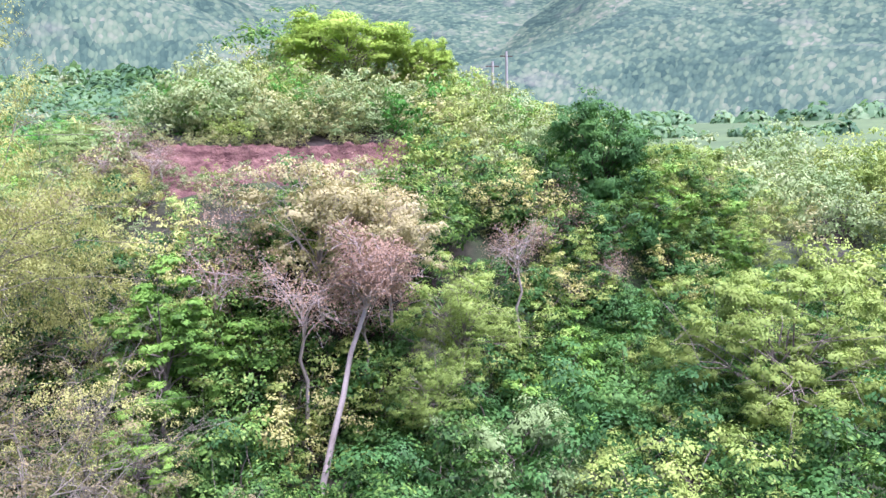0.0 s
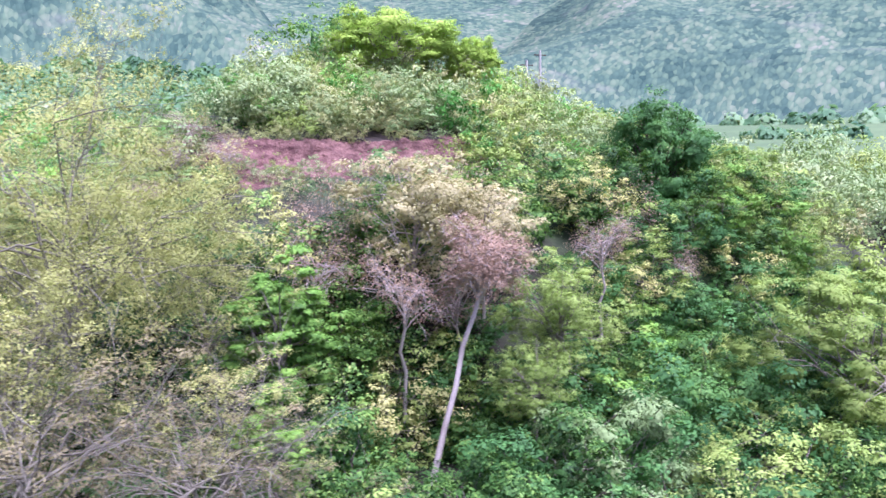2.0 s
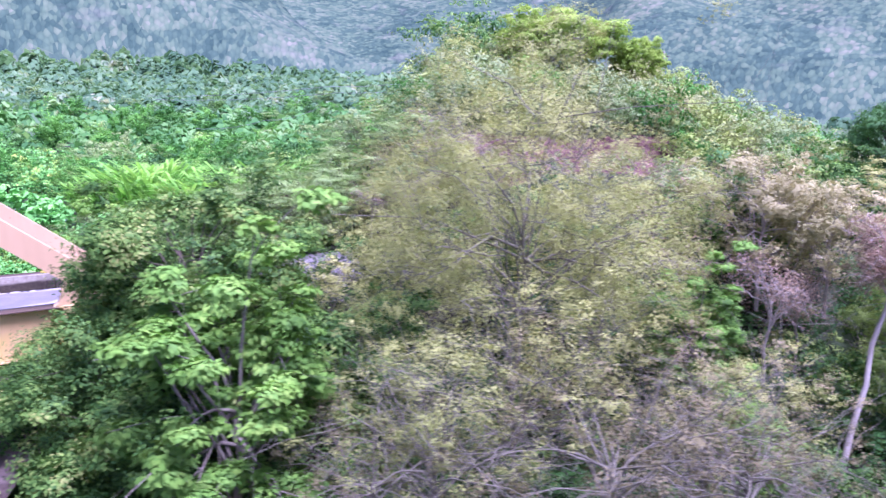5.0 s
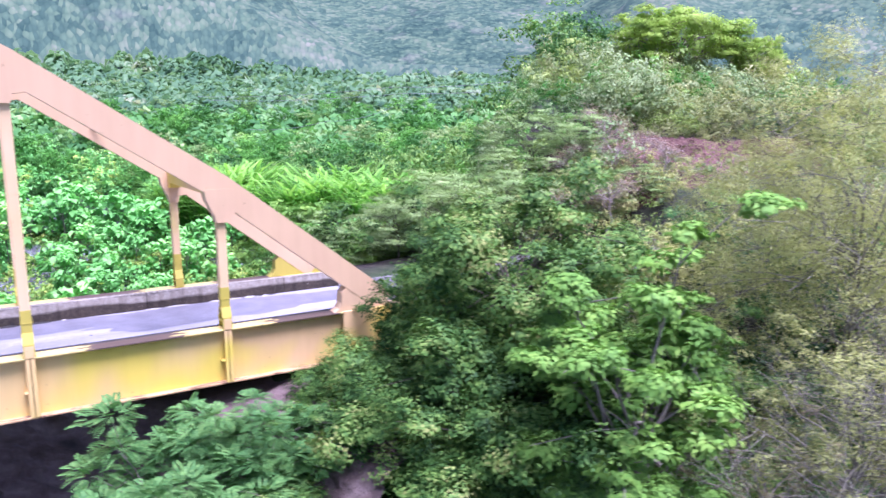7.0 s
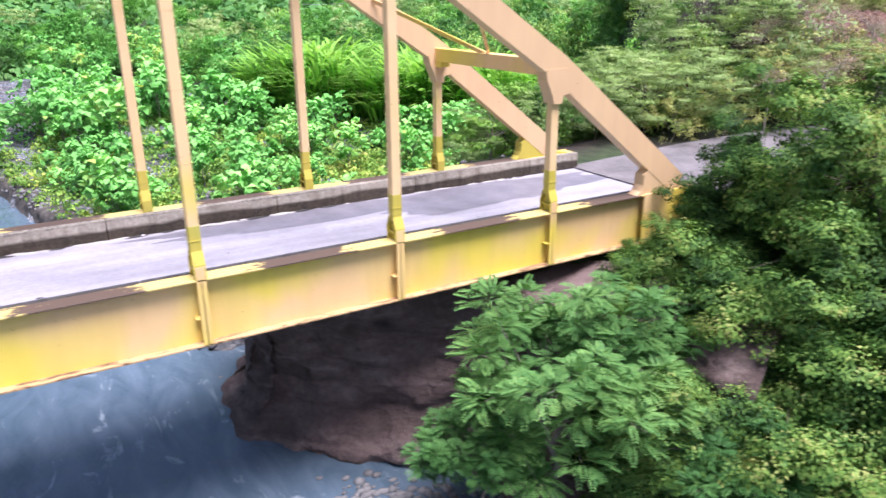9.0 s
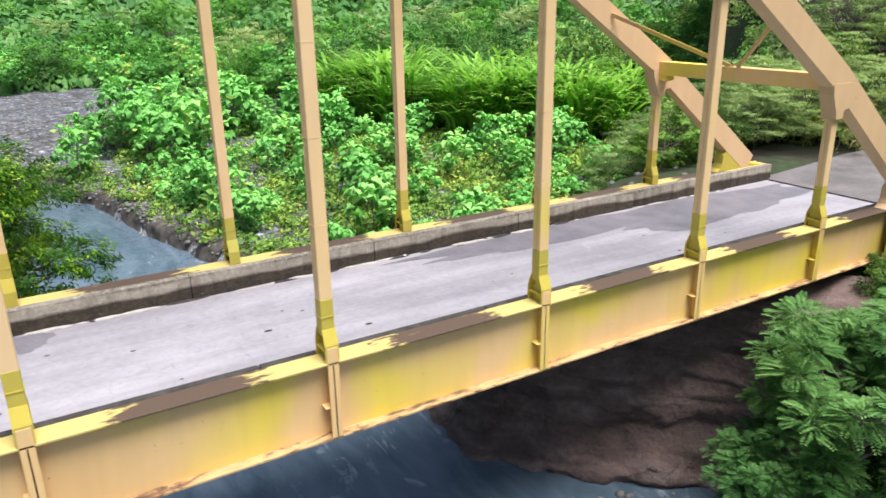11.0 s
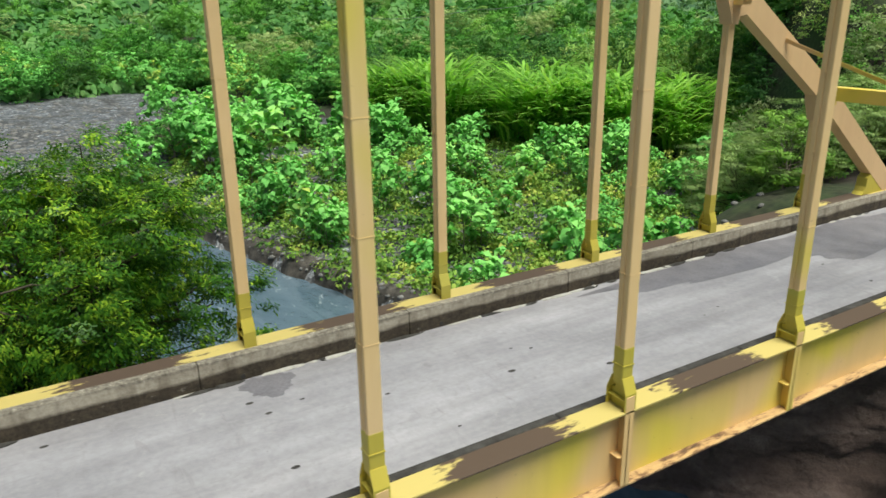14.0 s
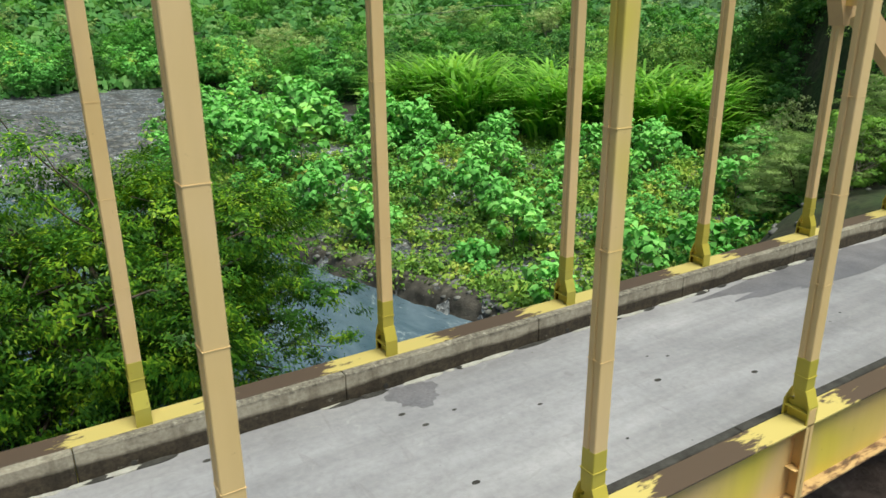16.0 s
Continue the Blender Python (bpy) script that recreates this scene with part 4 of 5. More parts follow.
def reeds(key, seed, n, H, spread, width, leaf, arch=0.35):
    """A clump of tall arching blades."""
    rng = np.random.default_rng(seed)
    a = rng.uniform(0, 6.28, n)
    q = spread * np.sqrt(rng.random(n))
    root = np.stack([np.cos(a) * q, np.sin(a) * q, rng.uniform(0, 0.45, n) * H], 1)
    b = a + rng.normal(0, 0.8, n)
    out = np.stack([np.cos(b), np.sin(b), np.zeros(n)], 1)
    side = np.stack([-np.sin(b), np.cos(b), np.zeros(n)], 1)
    L = H * rng.uniform(0.45, 0.8, n)[:, None]
    rows = []
    for f, w in ((0, 0.6), (0.4, 1.0), (0.75, 0.8), (1.0, 0.06)):
        p = root + np.array([0, 0, 1.0]) * L * (f - 0.42 * f ** 3) + out * L * arch * f ** 2 * 1.6
        rows.append(np.stack([p - side * width * w * 0.5, p + side * width * w * 0.5], 1))
    v = np.stack(rows, 1).reshape(-1, 3)
    k = np.arange(n)[:, None] * 8
    f = np.concatenate([k + [0, 1, 3, 2], k + [2, 3, 5, 4], k + [4, 5, 7, 6]], 1).reshape(-1, 4)
    me = mesh_np(key + "_blades", v, f)
    me.materials.append(LEAF[leaf])
    sv, sf = [], []
    for i in range(6):
        tube(np.array([[0, 0, -0.3], [root[i][0] * 0.6, root[i][1] * 0.6, H * 0.3], [root[i][0], root[i][1], H * 0.55]]), (0.04, 0.035, 0.02), 5, sv, sf)
    wood = mesh_np(key + "_canes", sv, sf)
    wood.materials.append(BARK)
    TREE_KINDS[key] = (wood, me)


# kinds of tree and shrub
tree_kind("mango", 11, 10, 5.6, 5.4, 4.8, 80, 2, 210000, 0.17, 0.06, "mango", BARK_DARK, 0.28, up=0.9, droop=0.4, r0=0.3, shell=0.7, base=60, spread=0.13, lean=(3.0, 1.0))
tree_kind("vinebush", 12, 6, 3.6, 2.4, 3.6, 36, 1, 56000, 0.14, 0.09, "vine", BARK_DARK, 0.22, r0=0.12, base=48, shell=0.65, spread=0.27)
tree_kind("fresh", 13, 9, 2.3, 4.6, 4.6, 30, 2, 34000, 0.18, 0.1, "fresh", BARK, 0.25, up=1.0, droop=0.3, squash=0.45, r0=0.14, shell=0.5)
tree_kind("fern", 14, 7, 3.0, 4.2, 2.6, 34, 1, 3600, 0.44, 0.14, "fern", BARK, 0.24, kind="frond", r0=0.12)
tree_kind("bare", 15, 12, 5.4, 5.6, 5.6, 30, 5, 90000, 0.074, 0.044, "olive", BARK_TWIG, 0.14, twigs=8, r0=0.11, droop=0.4, share=0.32)
tree_kind("bare_low", 16, 7, 3.4, 2.6, 3.4, 22, 5, 12000, 0.065, 0.038, "olive", BARK_TWIG, 0.13, twigs=7, r0=0.08, share=0.13)
tree_kind("pink", 17, 9, 1.3, 8.0, 1.5, 18, 6, 11000, 0.085, 0.045, "dry", BARK_PALE, 0.28, twigs=6, r0=0.13, fork=0.84, lean=(3.0, 0.1), bend=0.4)
tree_kind("dry_tree", 37, 7, 1.7, 5.2, 1.7, 14, 5, 2600, 0.09, 0.045, "dry", BARK_PALE, 0.26, twigs=5, r0=0.09, fork=0.6)
tree_kind("dry_shrub", 18, 4, 1.7, 2.0, 1.9, 12, 5, 2000, 0.09, 0.045, "dry", BARK_TWIG, 0.26, twigs=5, r0=0.05)
tree_kind("cream", 38, 6, 2.4, 3.4, 2.2, 20, 3, 16000, 0.11, 0.065, "cream", BARK_PALE, 0.2, twigs=2, r0=0.08, share=0.6)
tree_kind("umbrella", 19, 9, 5.0, 5.2, 2.2, 60, 1, 48000, 0.2, 0.12, "crown", BARK, 0.22, up=1.0, squash=0.55, r0=0.2, shell=0.7)
tree_kind("tall_dark", 20, 10, 3.4, 5.2, 4.6, 64, 1, 56000, 0.17, 0.11, "dark", BARK_DARK, 0.25, r0=0.2, base=40, shell=0.7)
tree_kind("yellow", 21, 8, 4.8, 3.8, 3.4, 34, 3, 60000, 0.13, 0.06, "yellow", BARK, 0.13, up=0.9, squash=0.6, twigs=1, r0=0.12, share=0.55)
tree_kind("grey", 22, 5, 2.8, 2.2, 2.6, 24, 1, 15000, 0.16, 0.075, "grey", BARK, 0.24, droop=0.6, r0=0.1, shell=0.65)
tree_kind("shrub_green", 23, 3.2, 1.7, 1.4, 1.6, 11, 1, 4600, 0.115, 0.07, "vine", BARK, 0.3, r0=0.05, base=5, shell=0.7)
tree_kind("shrub_dark", 24, 3.4, 1.8, 1.4, 1.8, 11, 1, 4600, 0.125, 0.075, "dark", BARK_DARK, 0.3, r0=0.05, base=5, shell=0.7)
tree_kind("shrub_fresh", 25, 3.2, 1.6, 1.5, 1.7, 11, 1, 3600, 0.14, 0.08, "fresh", BARK, 0.28, up=1.0, r0=0.05, base=3, squash=0.5, shell=0.6)
tree_kind("shrub_olive", 26, 3.4, 1.8, 1.6, 1.7, 12, 3, 4200, 0.085, 0.05, "olive", BARK_TWIG, 0.2, twigs=3, r0=0.05, share=0.35)
tree_kind("shrub_yellow", 27, 3.4, 1.9, 1.6, 1.6, 13, 2, 4600, 0.1, 0.055, "yellow", BARK, 0.2, up=0.9, r0=0.05, base=3, squash=0.65, shell=0.6)
tree_kind("feather", 28, 4, 2.4, 2.2, 1.7, 24, 1, 9000, 0.15, 0.036, "acacia", BARK_DARK, 0.3, up=1.4, squash=0.25, r0=0.06, shell=0.4)
tree_kind("broad", 29, 3, 0.95, 2.0, 0.9, 10, 2, 210, 0.4, 0.32, "bar", BARK, 0.3, up=1.3, droop=0.5, r0=0.03, fork=0.5)
tree_kind("broad_low", 30, 1.5, 0.7, 0.7, 0.6, 8, 2, 170, 0.26, 0.2, "bar", BARK, 0.36, up=1.2, r0=0.02, base=6)
tree_kind("herb", 33, 0.8, 0.6, 0.3, 0.35, 5, 2, 110, 0.17, 0.11, "herb", BARK, 0.4, up=1.0, r0=0.012, base=6)
tree_kind("hill_olive", 40, 3.4, 2.0, 1.6, 1.7, 12, 1, 1300, 0.17, 0.1, "scrub", BARK, 0.28, r0=0.05, base=4, shell=0.65)
tree_kind("hill_grey", 41, 3.4, 2.1, 1.6, 1.8, 12, 1, 1300, 0.18, 0.1, "grey", BARK, 0.28, r0=0.05, base=4, shell=0.65)
tree_kind("hill_green", 42, 3.4, 2.0, 1.6, 1.8, 12, 1, 1300, 0.18, 0.1, "mid", BARK, 0.28, r0=0.05, base=4, shell=0.65)
tree_kind("hill_yellow", 43, 3.4, 2.0, 1.6, 1.7, 12, 1, 1300, 0.18, 0.1, "yellow", BARK, 0.27, r0=0.05, base=4, shell=0.65)
tree_kind("mid_grey", 44, 8, 3.4, 4.2, 2.8, 18, 1, 2600, 0.3, 0.14, "acacia", BARK, 0.28, r0=0.14, up=1.2, squash=0.4)
tree_kind("mid_tree", 31, 8, 3.4, 4.2, 3.4, 20, 1, 3200, 0.36, 0.2, "mid", BARK, 0.27, r0=0.14, base=6, shell=0.7)
tree_kind("mid_bush", 32, 5, 3.0, 2.0, 2.4, 16, 1, 2400, 0.32, 0.18, "mid", BARK, 0.28, r0=0.1, base=8, shell=0.7)
tree_kind("dark_tree", 45, 9, 3.6, 4.6, 3.8, 22, 1, 2600, 0.32, 0.18, "dark", BARK_DARK, 0.27, r0=0.15, base=6, shell=0.7)
tree_kind("broad_tree", 46, 7, 3.0, 3.6, 3.2, 20, 1, 1100, 0.5, 0.34, "bar", BARK, 0.27, up=1.1, r0=0.12, base=5, shell=0.65)
tree_kind("bare_tan", 48, 7, 3.4, 2.6, 3.4, 22, 5, 9000, 0.07, 0.04, "tan", BARK_TWIG, 0.12, twigs=7, r0=0.08, share=0.13)
tree_kind("plume", 49, 6, 2.3, 3.2, 3.0, 26, 3, 22000, 0.1, 0.04, "yellow", BARK, 0.2, up=0.9, squash=0.6, twigs=1, r0=0.08, share=0.7)
reeds("cane", 34, 170, 5.2, 1.7, 0.22, "cane", 0.55)
tree_kind("shoulder_bush", 47, 5, 3.0, 2.0, 2.4, 16, 1, 1800, 0.3, 0.17, "yellow", BARK, 0.28, r0=0.1, base=8, shell=0.7)
reeds("tuft", 36, 90, 1.3, 0.35, 0.03, "cane", 1.1)
reeds("banana", 35, 16, 3.4, 0.5, 0.75, "fresh", 0.5)

R = random.Random(4)

# trees by the bridge head
plant("vinebush", 6.5, -4.9, 0.8, 0.3, label="dense vine-covered green bush beside the bridge end", name="bush", category="bush", z=-0.3)
plant("vinebush", 6.0, -2.5, 0.55, 2.1, label="vine-covered green bush against the girder end", name="bush", category="bush", z=-0.9)
plant("vinebush", 5.2, -5.4, 0.75, 4.0, label="vine-covered green bush below the girder", name="bush", category="bush", z=-3.6)
plant("vinebush", 5.2, -8.0, 0.8, 5.0, label="vine-covered green bush on the river bank", name="bush", category="bush", z=-5.4)
plant("fresh", 6.2, -10.0, 0.95, 1.0, label="bright green tree with layered fresh leaves", z=-4.6)
plant("fresh", 5.4, -11.2, 0.62, 3.0, label="small bright green tree with layered leaves", z=-5.9)
plant("fern", -2.0, -3.0, 0.85, 0.5, label="green tree with feathery compound leaves below the girder", z=-6.9)
plant("fern", 0.1, -2.9, 0.6, 2.5, label="small green tree with feathery compound leaves by the abutment", z=-5.2)
plant("fern", -4.0, -2.4, 0.5, 3.5, label="small green tree with feathery compound leaves over the bank", z=-7.2)
plant("fern", 1.2, -6.2, 0.6, 5.5, label="small green tree with feathery compound leaves on the bank", z=-7.6)
for x, y, s, z, a in ((7.6, -4.0, 0.7, -2.4, 0.9), (5.6, -6.6, 0.8, -4.6, 2.9), (3.4, -5.6, 0.75, -6.6, 4.9), (8.4, -8.0, 0.8, -5.4, 0.1), (10.4, -5.4, 0.85, -3.8, 3.3), (3.0, -8.4, 0.75, -7.4, 1.7), (3.6, -2.2, 0.5, -3.6, 5.3), (2.2, -2.0, 0.42, -3.9, 2.2), (5.6, -1.5, 0.5, -2.5, 0.4), (4.2, -1.3, 0.42, -2.9, 3.4), (7.4, -2.2, 0.6, -1.9, 4.4), (13.0, -7.4, 0.8, -5.0, 2.0), (2.4, -4.6, 0.75, -6.9, 1.0), (0.9, -4.0, 0.6, -7.2, 3.0), (2.6, -2.4, 0.6, -4.4, 5.0), (1.4, -3.4, 0.6, -5.4, 0.6), (3.4, -4.4, 0.7, -4.6, 2.4), (0.6, -4.6, 0.55, -6.0, 4.2), (1.8, -5.4, 0.55, -6.4, 1.4)):
    plant("vinebush", x, y, s, a, label="green bush overgrown with leafy vines", name="bush", category="bush", z=z)
plant("bare", 14.6, -9.8, 0.8, 0.8, tall=1.32, label="half-bare pale tree with fine twigs and sparse olive leaves", z=-3.0)
for k, x, y, s, z, a in (("bare_tan", 12.8, -15.2, 1.0, -3.7, 0.2), ("bare_tan", 15.9, -16.4, 0.85, -4.0, 1.9), ("bare_low", 10.0, -12.6, 0.9, -3.6, 3.9), ("bare_tan", 8.9, -11.4, 0.75, -4.2, 2.6), ("bare_low", 17.2, -14.2, 0.8, -4.4, 5.1), ("bare_low", 12.6, -12.0, 1.0, -3.4, 1.2), ("bare_tan", 18.6, -18.2, 0.7, -5.6, 4.0), ("bare_low", 14.8, -19.4, 0.75, -6.4, 0.5), ("bare_low", 18.4, -9.0, 0.8, -2.2, 2.2), ("bare_low", 12.0, -4.6, 0.6, -2.4, 3.1), ("bare_low", 15.4, -4.8, 0.6, -1.8, 0.9)):
    plant(k, x, y, s, a, label="low half-bare tree with thin pale twigs" if k == "bare_low" else "low half-bare tree with tan leaves on pale twigs", z=z)
plant("fresh", 19.8, -11.6, 0.6, 0.4, label="small bright green tree behind the half-bare trees", z=-3.2)
plant("fresh", 18.4, -14.6, 0.38, 2.4, label="small bright green tree on the slope", z=-4.2)
# the hill above the ravine
plant("pink", 23.1, -14.5, 0.9, 0.0, label="slender pale-trunked tree with a dry pink crown", z=-5.6)
plant("dry_tree", 33.5, -11.5, 0.75, 0.4, label="small tree with a dry brown crown", z=-2.7)
plant("dry_tree", 40.1, -9.6, 0.7, 2.4, label="small tree with a dry brown crown", z=-4.4)
plant("dry_tree", 24.5, -10.9, 0.9, 4.4, label="small dry tree with thin pale stems", z=-4.2)
plant("dry_tree", 27.2, -10.4, 0.75, 1.4, label="small dry tree with thin pale stems", z=-4.2)
plant("dry_tree", 22.4, -8.4, 0.8, 3.4, label="small dry tree with thin pale stems", z=-3.0)
plant("cream", 25.9, -9.5, 1.0, 0.4, label="small tree with pale cream dry leaves", z=-0.7)
plant("cream", 28.0, -10.9, 0.85, 2.4, label="small tree with pale cream dry leaves", z=-1.0)
plant("plume", 29.4, -13.5, 0.85, 2.0, label="light yellow-green feathery tree", z=-3.6)
plant("plume", 27.6, -14.4, 0.6, 4.0, label="small light green feathery tree", z=-4.6)
plant("tall_dark", 44.4, -4.8, 0.76, 0.4, tall=1.25, label="tall dense dark green tree draped with vines", z=-2.1)
plant("vinebush", 44.9, -6.6, 0.7, 1.4, label="dark green vine thicket under the tall tree", name="bush", category="bush", z=-3.6)
plant("umbrella", 42.5, 21.5, 1.0, 0.7, tall=0.92, label="broad yellow-green tree on top of the hill", z=7.6)
plant("umbrella", 48.0, 17.9, 0.42, 2.7, tall=1.7, label="small yellow-green tree on top of the hill", z=7.0)
plant("yellow", 39.3, -18.9, 0.85, 0.9, label="spreading yellow-green feathery tree", z=-6.2)
plant("yellow", 44.0, -22.0, 0.8, 3.9, label="spreading yellow-green feathery tree", z=-7.0)
plant("shrub_yellow", 33.0, -20.4, 1.4, 3.0, label="yellow-green bush with orange leaves", name="bush", category="bush", z=-7.4)
plant("shrub_yellow", 35.6, -21.6, 1.3, 5.0, label="yellow-green bush with orange leaves", name="bush", category="bush", z=-7.2)
plant("grey", 28.4, -17.5, 0.8, 0.3, label="pale grey-green leafy bush", name="bush", category="bush", z=-6.4)
plant("yellow", 52.5, -3.2, 0.8, 1.3, label="yellow-green tree beside the dark tree", z=-2.8, tall=1.15)
plant("plume", 48.6, -5.6, 1.2, 1.3, label="yellow-green tree beside the dark tree", z=-4.0)
plant("yellow", 54.0, 5.0, 0.8, 2.3, label="yellow-green tree on the hill shoulder", z=-1.5)
plant("feather", 67.0, 2.0, 1.6, 1.3, label="dark layered flat-crowned tree", z=-5.5)
plant("dry_tree", 72.0, 7.6, 1.4, 0.7, label="bare grey dry tree on the far slope", z=-6.5)
plant("mango", -25.4, 16.2, 1.0, 0.0, label="round dark green glossy-leaved tree over the river", z=-7.5)
for x, y, z, s in ((-0.2, 0.9, -6.4, 0.6), (0.8, 0.5, -5.6, 0.7), (1.6, 1.2, -5.0, 0.6)):
    plant("shrub_fresh", x, y, s, x, z=z, name="shrub", label="bright green shrub on the rock under the bridge", category="shrub")

# shrubs round the foot of the pale-trunked tree
for k, x, y, s in (("shrub_green", 23.6, -16.4, 1.0), ("shrub_dark", 24.9, -17.2, 1.0), ("shrub_green", 22.0, -16.8, 0.95), ("shrub_dark", 25.6, -15.6, 0.9), ("shrub_green", 23.4, -18.4, 1.1), ("shrub_dark", 21.4, -18.2, 1.1), ("shrub_green", 21.0, -15.2, 1.0)):
    plant(k, x, y, s, x * 1.7, name="shrub", label="green leafy shrub at the foot of the slope", category="shrub", group="shrubs at the foot of the slope")

# shrubs over the slopes
SHRUBS = ("shrub_green", "shrub_dark", "shrub_fresh", "shrub_olive", "shrub_yellow", "dry_shrub")
SHRUB_LABEL = {"shrub_green": "green leafy shrub tangled with vines", "shrub_dark": "dark green leafy shrub", "shrub_fresh": "bright green leafy shrub", "shrub_olive": "half-bare olive shrub with pale twigs", "shrub_yellow": "yellow-green shrub on the slope", "dry_shrub": "dry pinkish-brown leafless shrub"}


def clear(x, y):
    """Keeps the foot of the tall dark tree in view."""
    return not (39 < x < 48 and y > -8)


def scatter(count, x0, x1, y0, y1, weights, smin, smax, keep=clear):
    n = 0
    while n < count:
        x, y = R.uniform(x0, x1), R.uniform(y0, y1)
        n += 1
        if keep and not keep(x, y):
            continue
        k = R.choices(SHRUBS, weights)[0]
        plant(k, x, y, R.uniform(smin, smax), R.uniform(0, 6.28), name="shrub", label=SHRUB_LABEL[k], category="shrub", group="shrubs of the hillside")


scatter(95, 17, 52, -10.8, -6, (6, 3, 1.5, 1.2, 2.4, 0.8), 0.8, 1.35)
scatter(75, 16, 60, -25, -11, (4, 9, 0.5, 0, 0.6, 0), 0.8, 1.4)
scatter(40, 36, 50, -14, -7, (4, 5, 0.5, 0, 1, 0), 0.55, 0.9, None)
scatter(26, 34, 46, -22, -13, (4, 5, 0.5, 0, 1, 0), 0.6, 1.0, None)
scatter(26, 32, 48, -13.5, -7, (5, 3, 1, 0.3, 2, 0), 0.7, 1.2)
scatter(40, 2, 20, -14, -2.5, (5, 5, 1, 1, 0, 0), 0.8, 1.3)
for i in range(60):
    x = R.uniform(-5, 22)
    y = R.uniform(9.3, 12) + max(0, x) * R.uniform(0.1, 0.7)
    if y > x + 6:
        continue
    k = R.choices(("feather", "shrub_fresh", "shrub_green"), (3, 1, 1.5))[0]
    plant(k, x, y, R.uniform(0.8, 1.35), R.uniform(0, 6.28), name="shrub", label="feathery grey-green acacia shrub behind the bridge" if k == "feather" else SHRUB_LABEL[k], category="shrub", group="shrubs behind the bridge")

def forest(name, key, pts, label):
    """Many trees of one kind as one mesh."""
    wood, crown = TREE_KINDS[key]
    v, f, nn = CROWN_ARRAYS[key]
    n = len(v)
    rng = np.random.default_rng(len(pts))
    vs, fs, ns = [], [], []
    tone = np.repeat(rng.uniform(-0.4, 0.4, len(pts)), n)
    for i, (x, y, s) in enumerate(pts):
        a = rng.uniform(0, 6.28)
        c, sn = np.cos(a), np.sin(a)
        w = np.stack([v[:, 0] * c - v[:, 1] * sn, v[:, 0] * sn + v[:, 1] * c, v[:, 2] * rng.uniform(0.8, 1.2)], 1) * s
        vs.append(w + np.array([x, y, float(height(x, y)) - 0.3]))
        fs.append(f + n * i)
        ns.append(np.stack([nn[:, 0] * c - nn[:, 1] * sn, nn[:, 0] * sn + nn[:, 1] * c, nn[:, 2]], 1))
    me = mesh_np(name, np.concatenate(vs), np.concatenate(fs), np.concatenate(ns), tone)
    me.materials.append(crown.materials[0])
    return tagged(part(name, me, GROUND), label, "forest", kind="stuff")


rng = np.random.default_rng(8)


def polar(n, r0, r1, a0, a1, ok):
    out = []
    while len(out) < n:
        r = r0 * (r1 / r0) ** rng.random()
        a = np.radians(rng.uniform(a0, a1))
        x, y = r * np.sin(a), r * np.cos(a)
        if ok(x, y):
            out.append((x, y))
    return out


for k, x, y, s in (("feather", 13.2, 9.4, 1.5), ("feather", 15.6, 9.0, 1.7), ("feather", 17.8, 8.2, 1.5), ("feather", 11.2, 10.6, 1.3), ("feather", 19.6, 6.6, 1.4), ("feather", 21.2, 5.0, 1.1), ("feather", 18.6, 10.8, 1.8), ("feather", 14.4, 12.2, 1.8), ("feather", 21.6, 9.6, 1.6), ("feather", 21.0, 12.8, 1.7), ("feather", 17.2, 14.2, 1.9)):
    plant(k, x, y, s * 0.62, x * 3.1, name="shrub", label="feathery grey-green acacia shrub beside the road bend", category="shrub", group="acacias at the road bend")
for x, y, s in ((16.4, 7.2, 1.0), (18.8, 5.4, 1.1), (20.6, 7.6, 1.1), (22.4, 3.4, 0.9), (13.6, 7.9, 0.8), (22.8, 6.4, 0.8), (13.0, -2.6, 1.0), (14.6, -2.3, 1.0), (11.6, -3.0, 0.9), (16.0, -2.6, 0.9), (14.0, -3.6, 1.0)):
    plant("shrub_olive", x, y, s * 0.9, x * 2.3, name="shrub", label="half-bare olive shrub beside the road bend", category="shrub", group="acacias at the road bend")
for x, y, s, t in ((17.6, 6.0, 0.62, 0.8), (20.2, 8.8, 0.7, 0.8), (15.2, 10.4, 0.6, 0.8), (19.0, 4.2, 0.75, 0.7), (21.4, 6.4, 0.8, 0.75), (22.6, 8.6, 0.8, 0.7), (23.4, 5.0, 0.7, 0.6), (24.4, 7.4, 0.6, 0.6)):
    plant("dry_tree", x, y, s, x, tall=t, label="small dry brownish tree beside the road bend", category="tree", group="acacias at the road bend")

# the hill behind the road, and the woods of the valley
hill = {k: [] for k in ("hill_olive", "hill_grey", "hill_green", "hill_yellow")}
for i in range(100):
    x, y = R.uniform(9, 32), R.uniform(11, 33)
    if y > x + 5:
        continue
    hill[R.choice(("hill_grey", "hill_green"))].append((x, y, R.uniform(0.7, 1.2)))
for i in range(420):
    x, y = R.uniform(19, 66), R.uniform(-5.5, 36)
    if (22 < x < 41 and 6.0 < y < 9.3) or (y > 12 and x < 26 + (y - 12) * 0.55) or (21 < x < 27.5 and -5 < y < -1.0) or (39 < x < 48 and y < -1):
        continue
    k = R.choices(list(hill), (5, 4, 1.5, 3))[0]
    hill[k].append((x, y, R.uniform(0.7, 1.35) * ((0.65 if y < 1.5 else 0.42) if 18 < x < 38 and y < 6 else 1)))
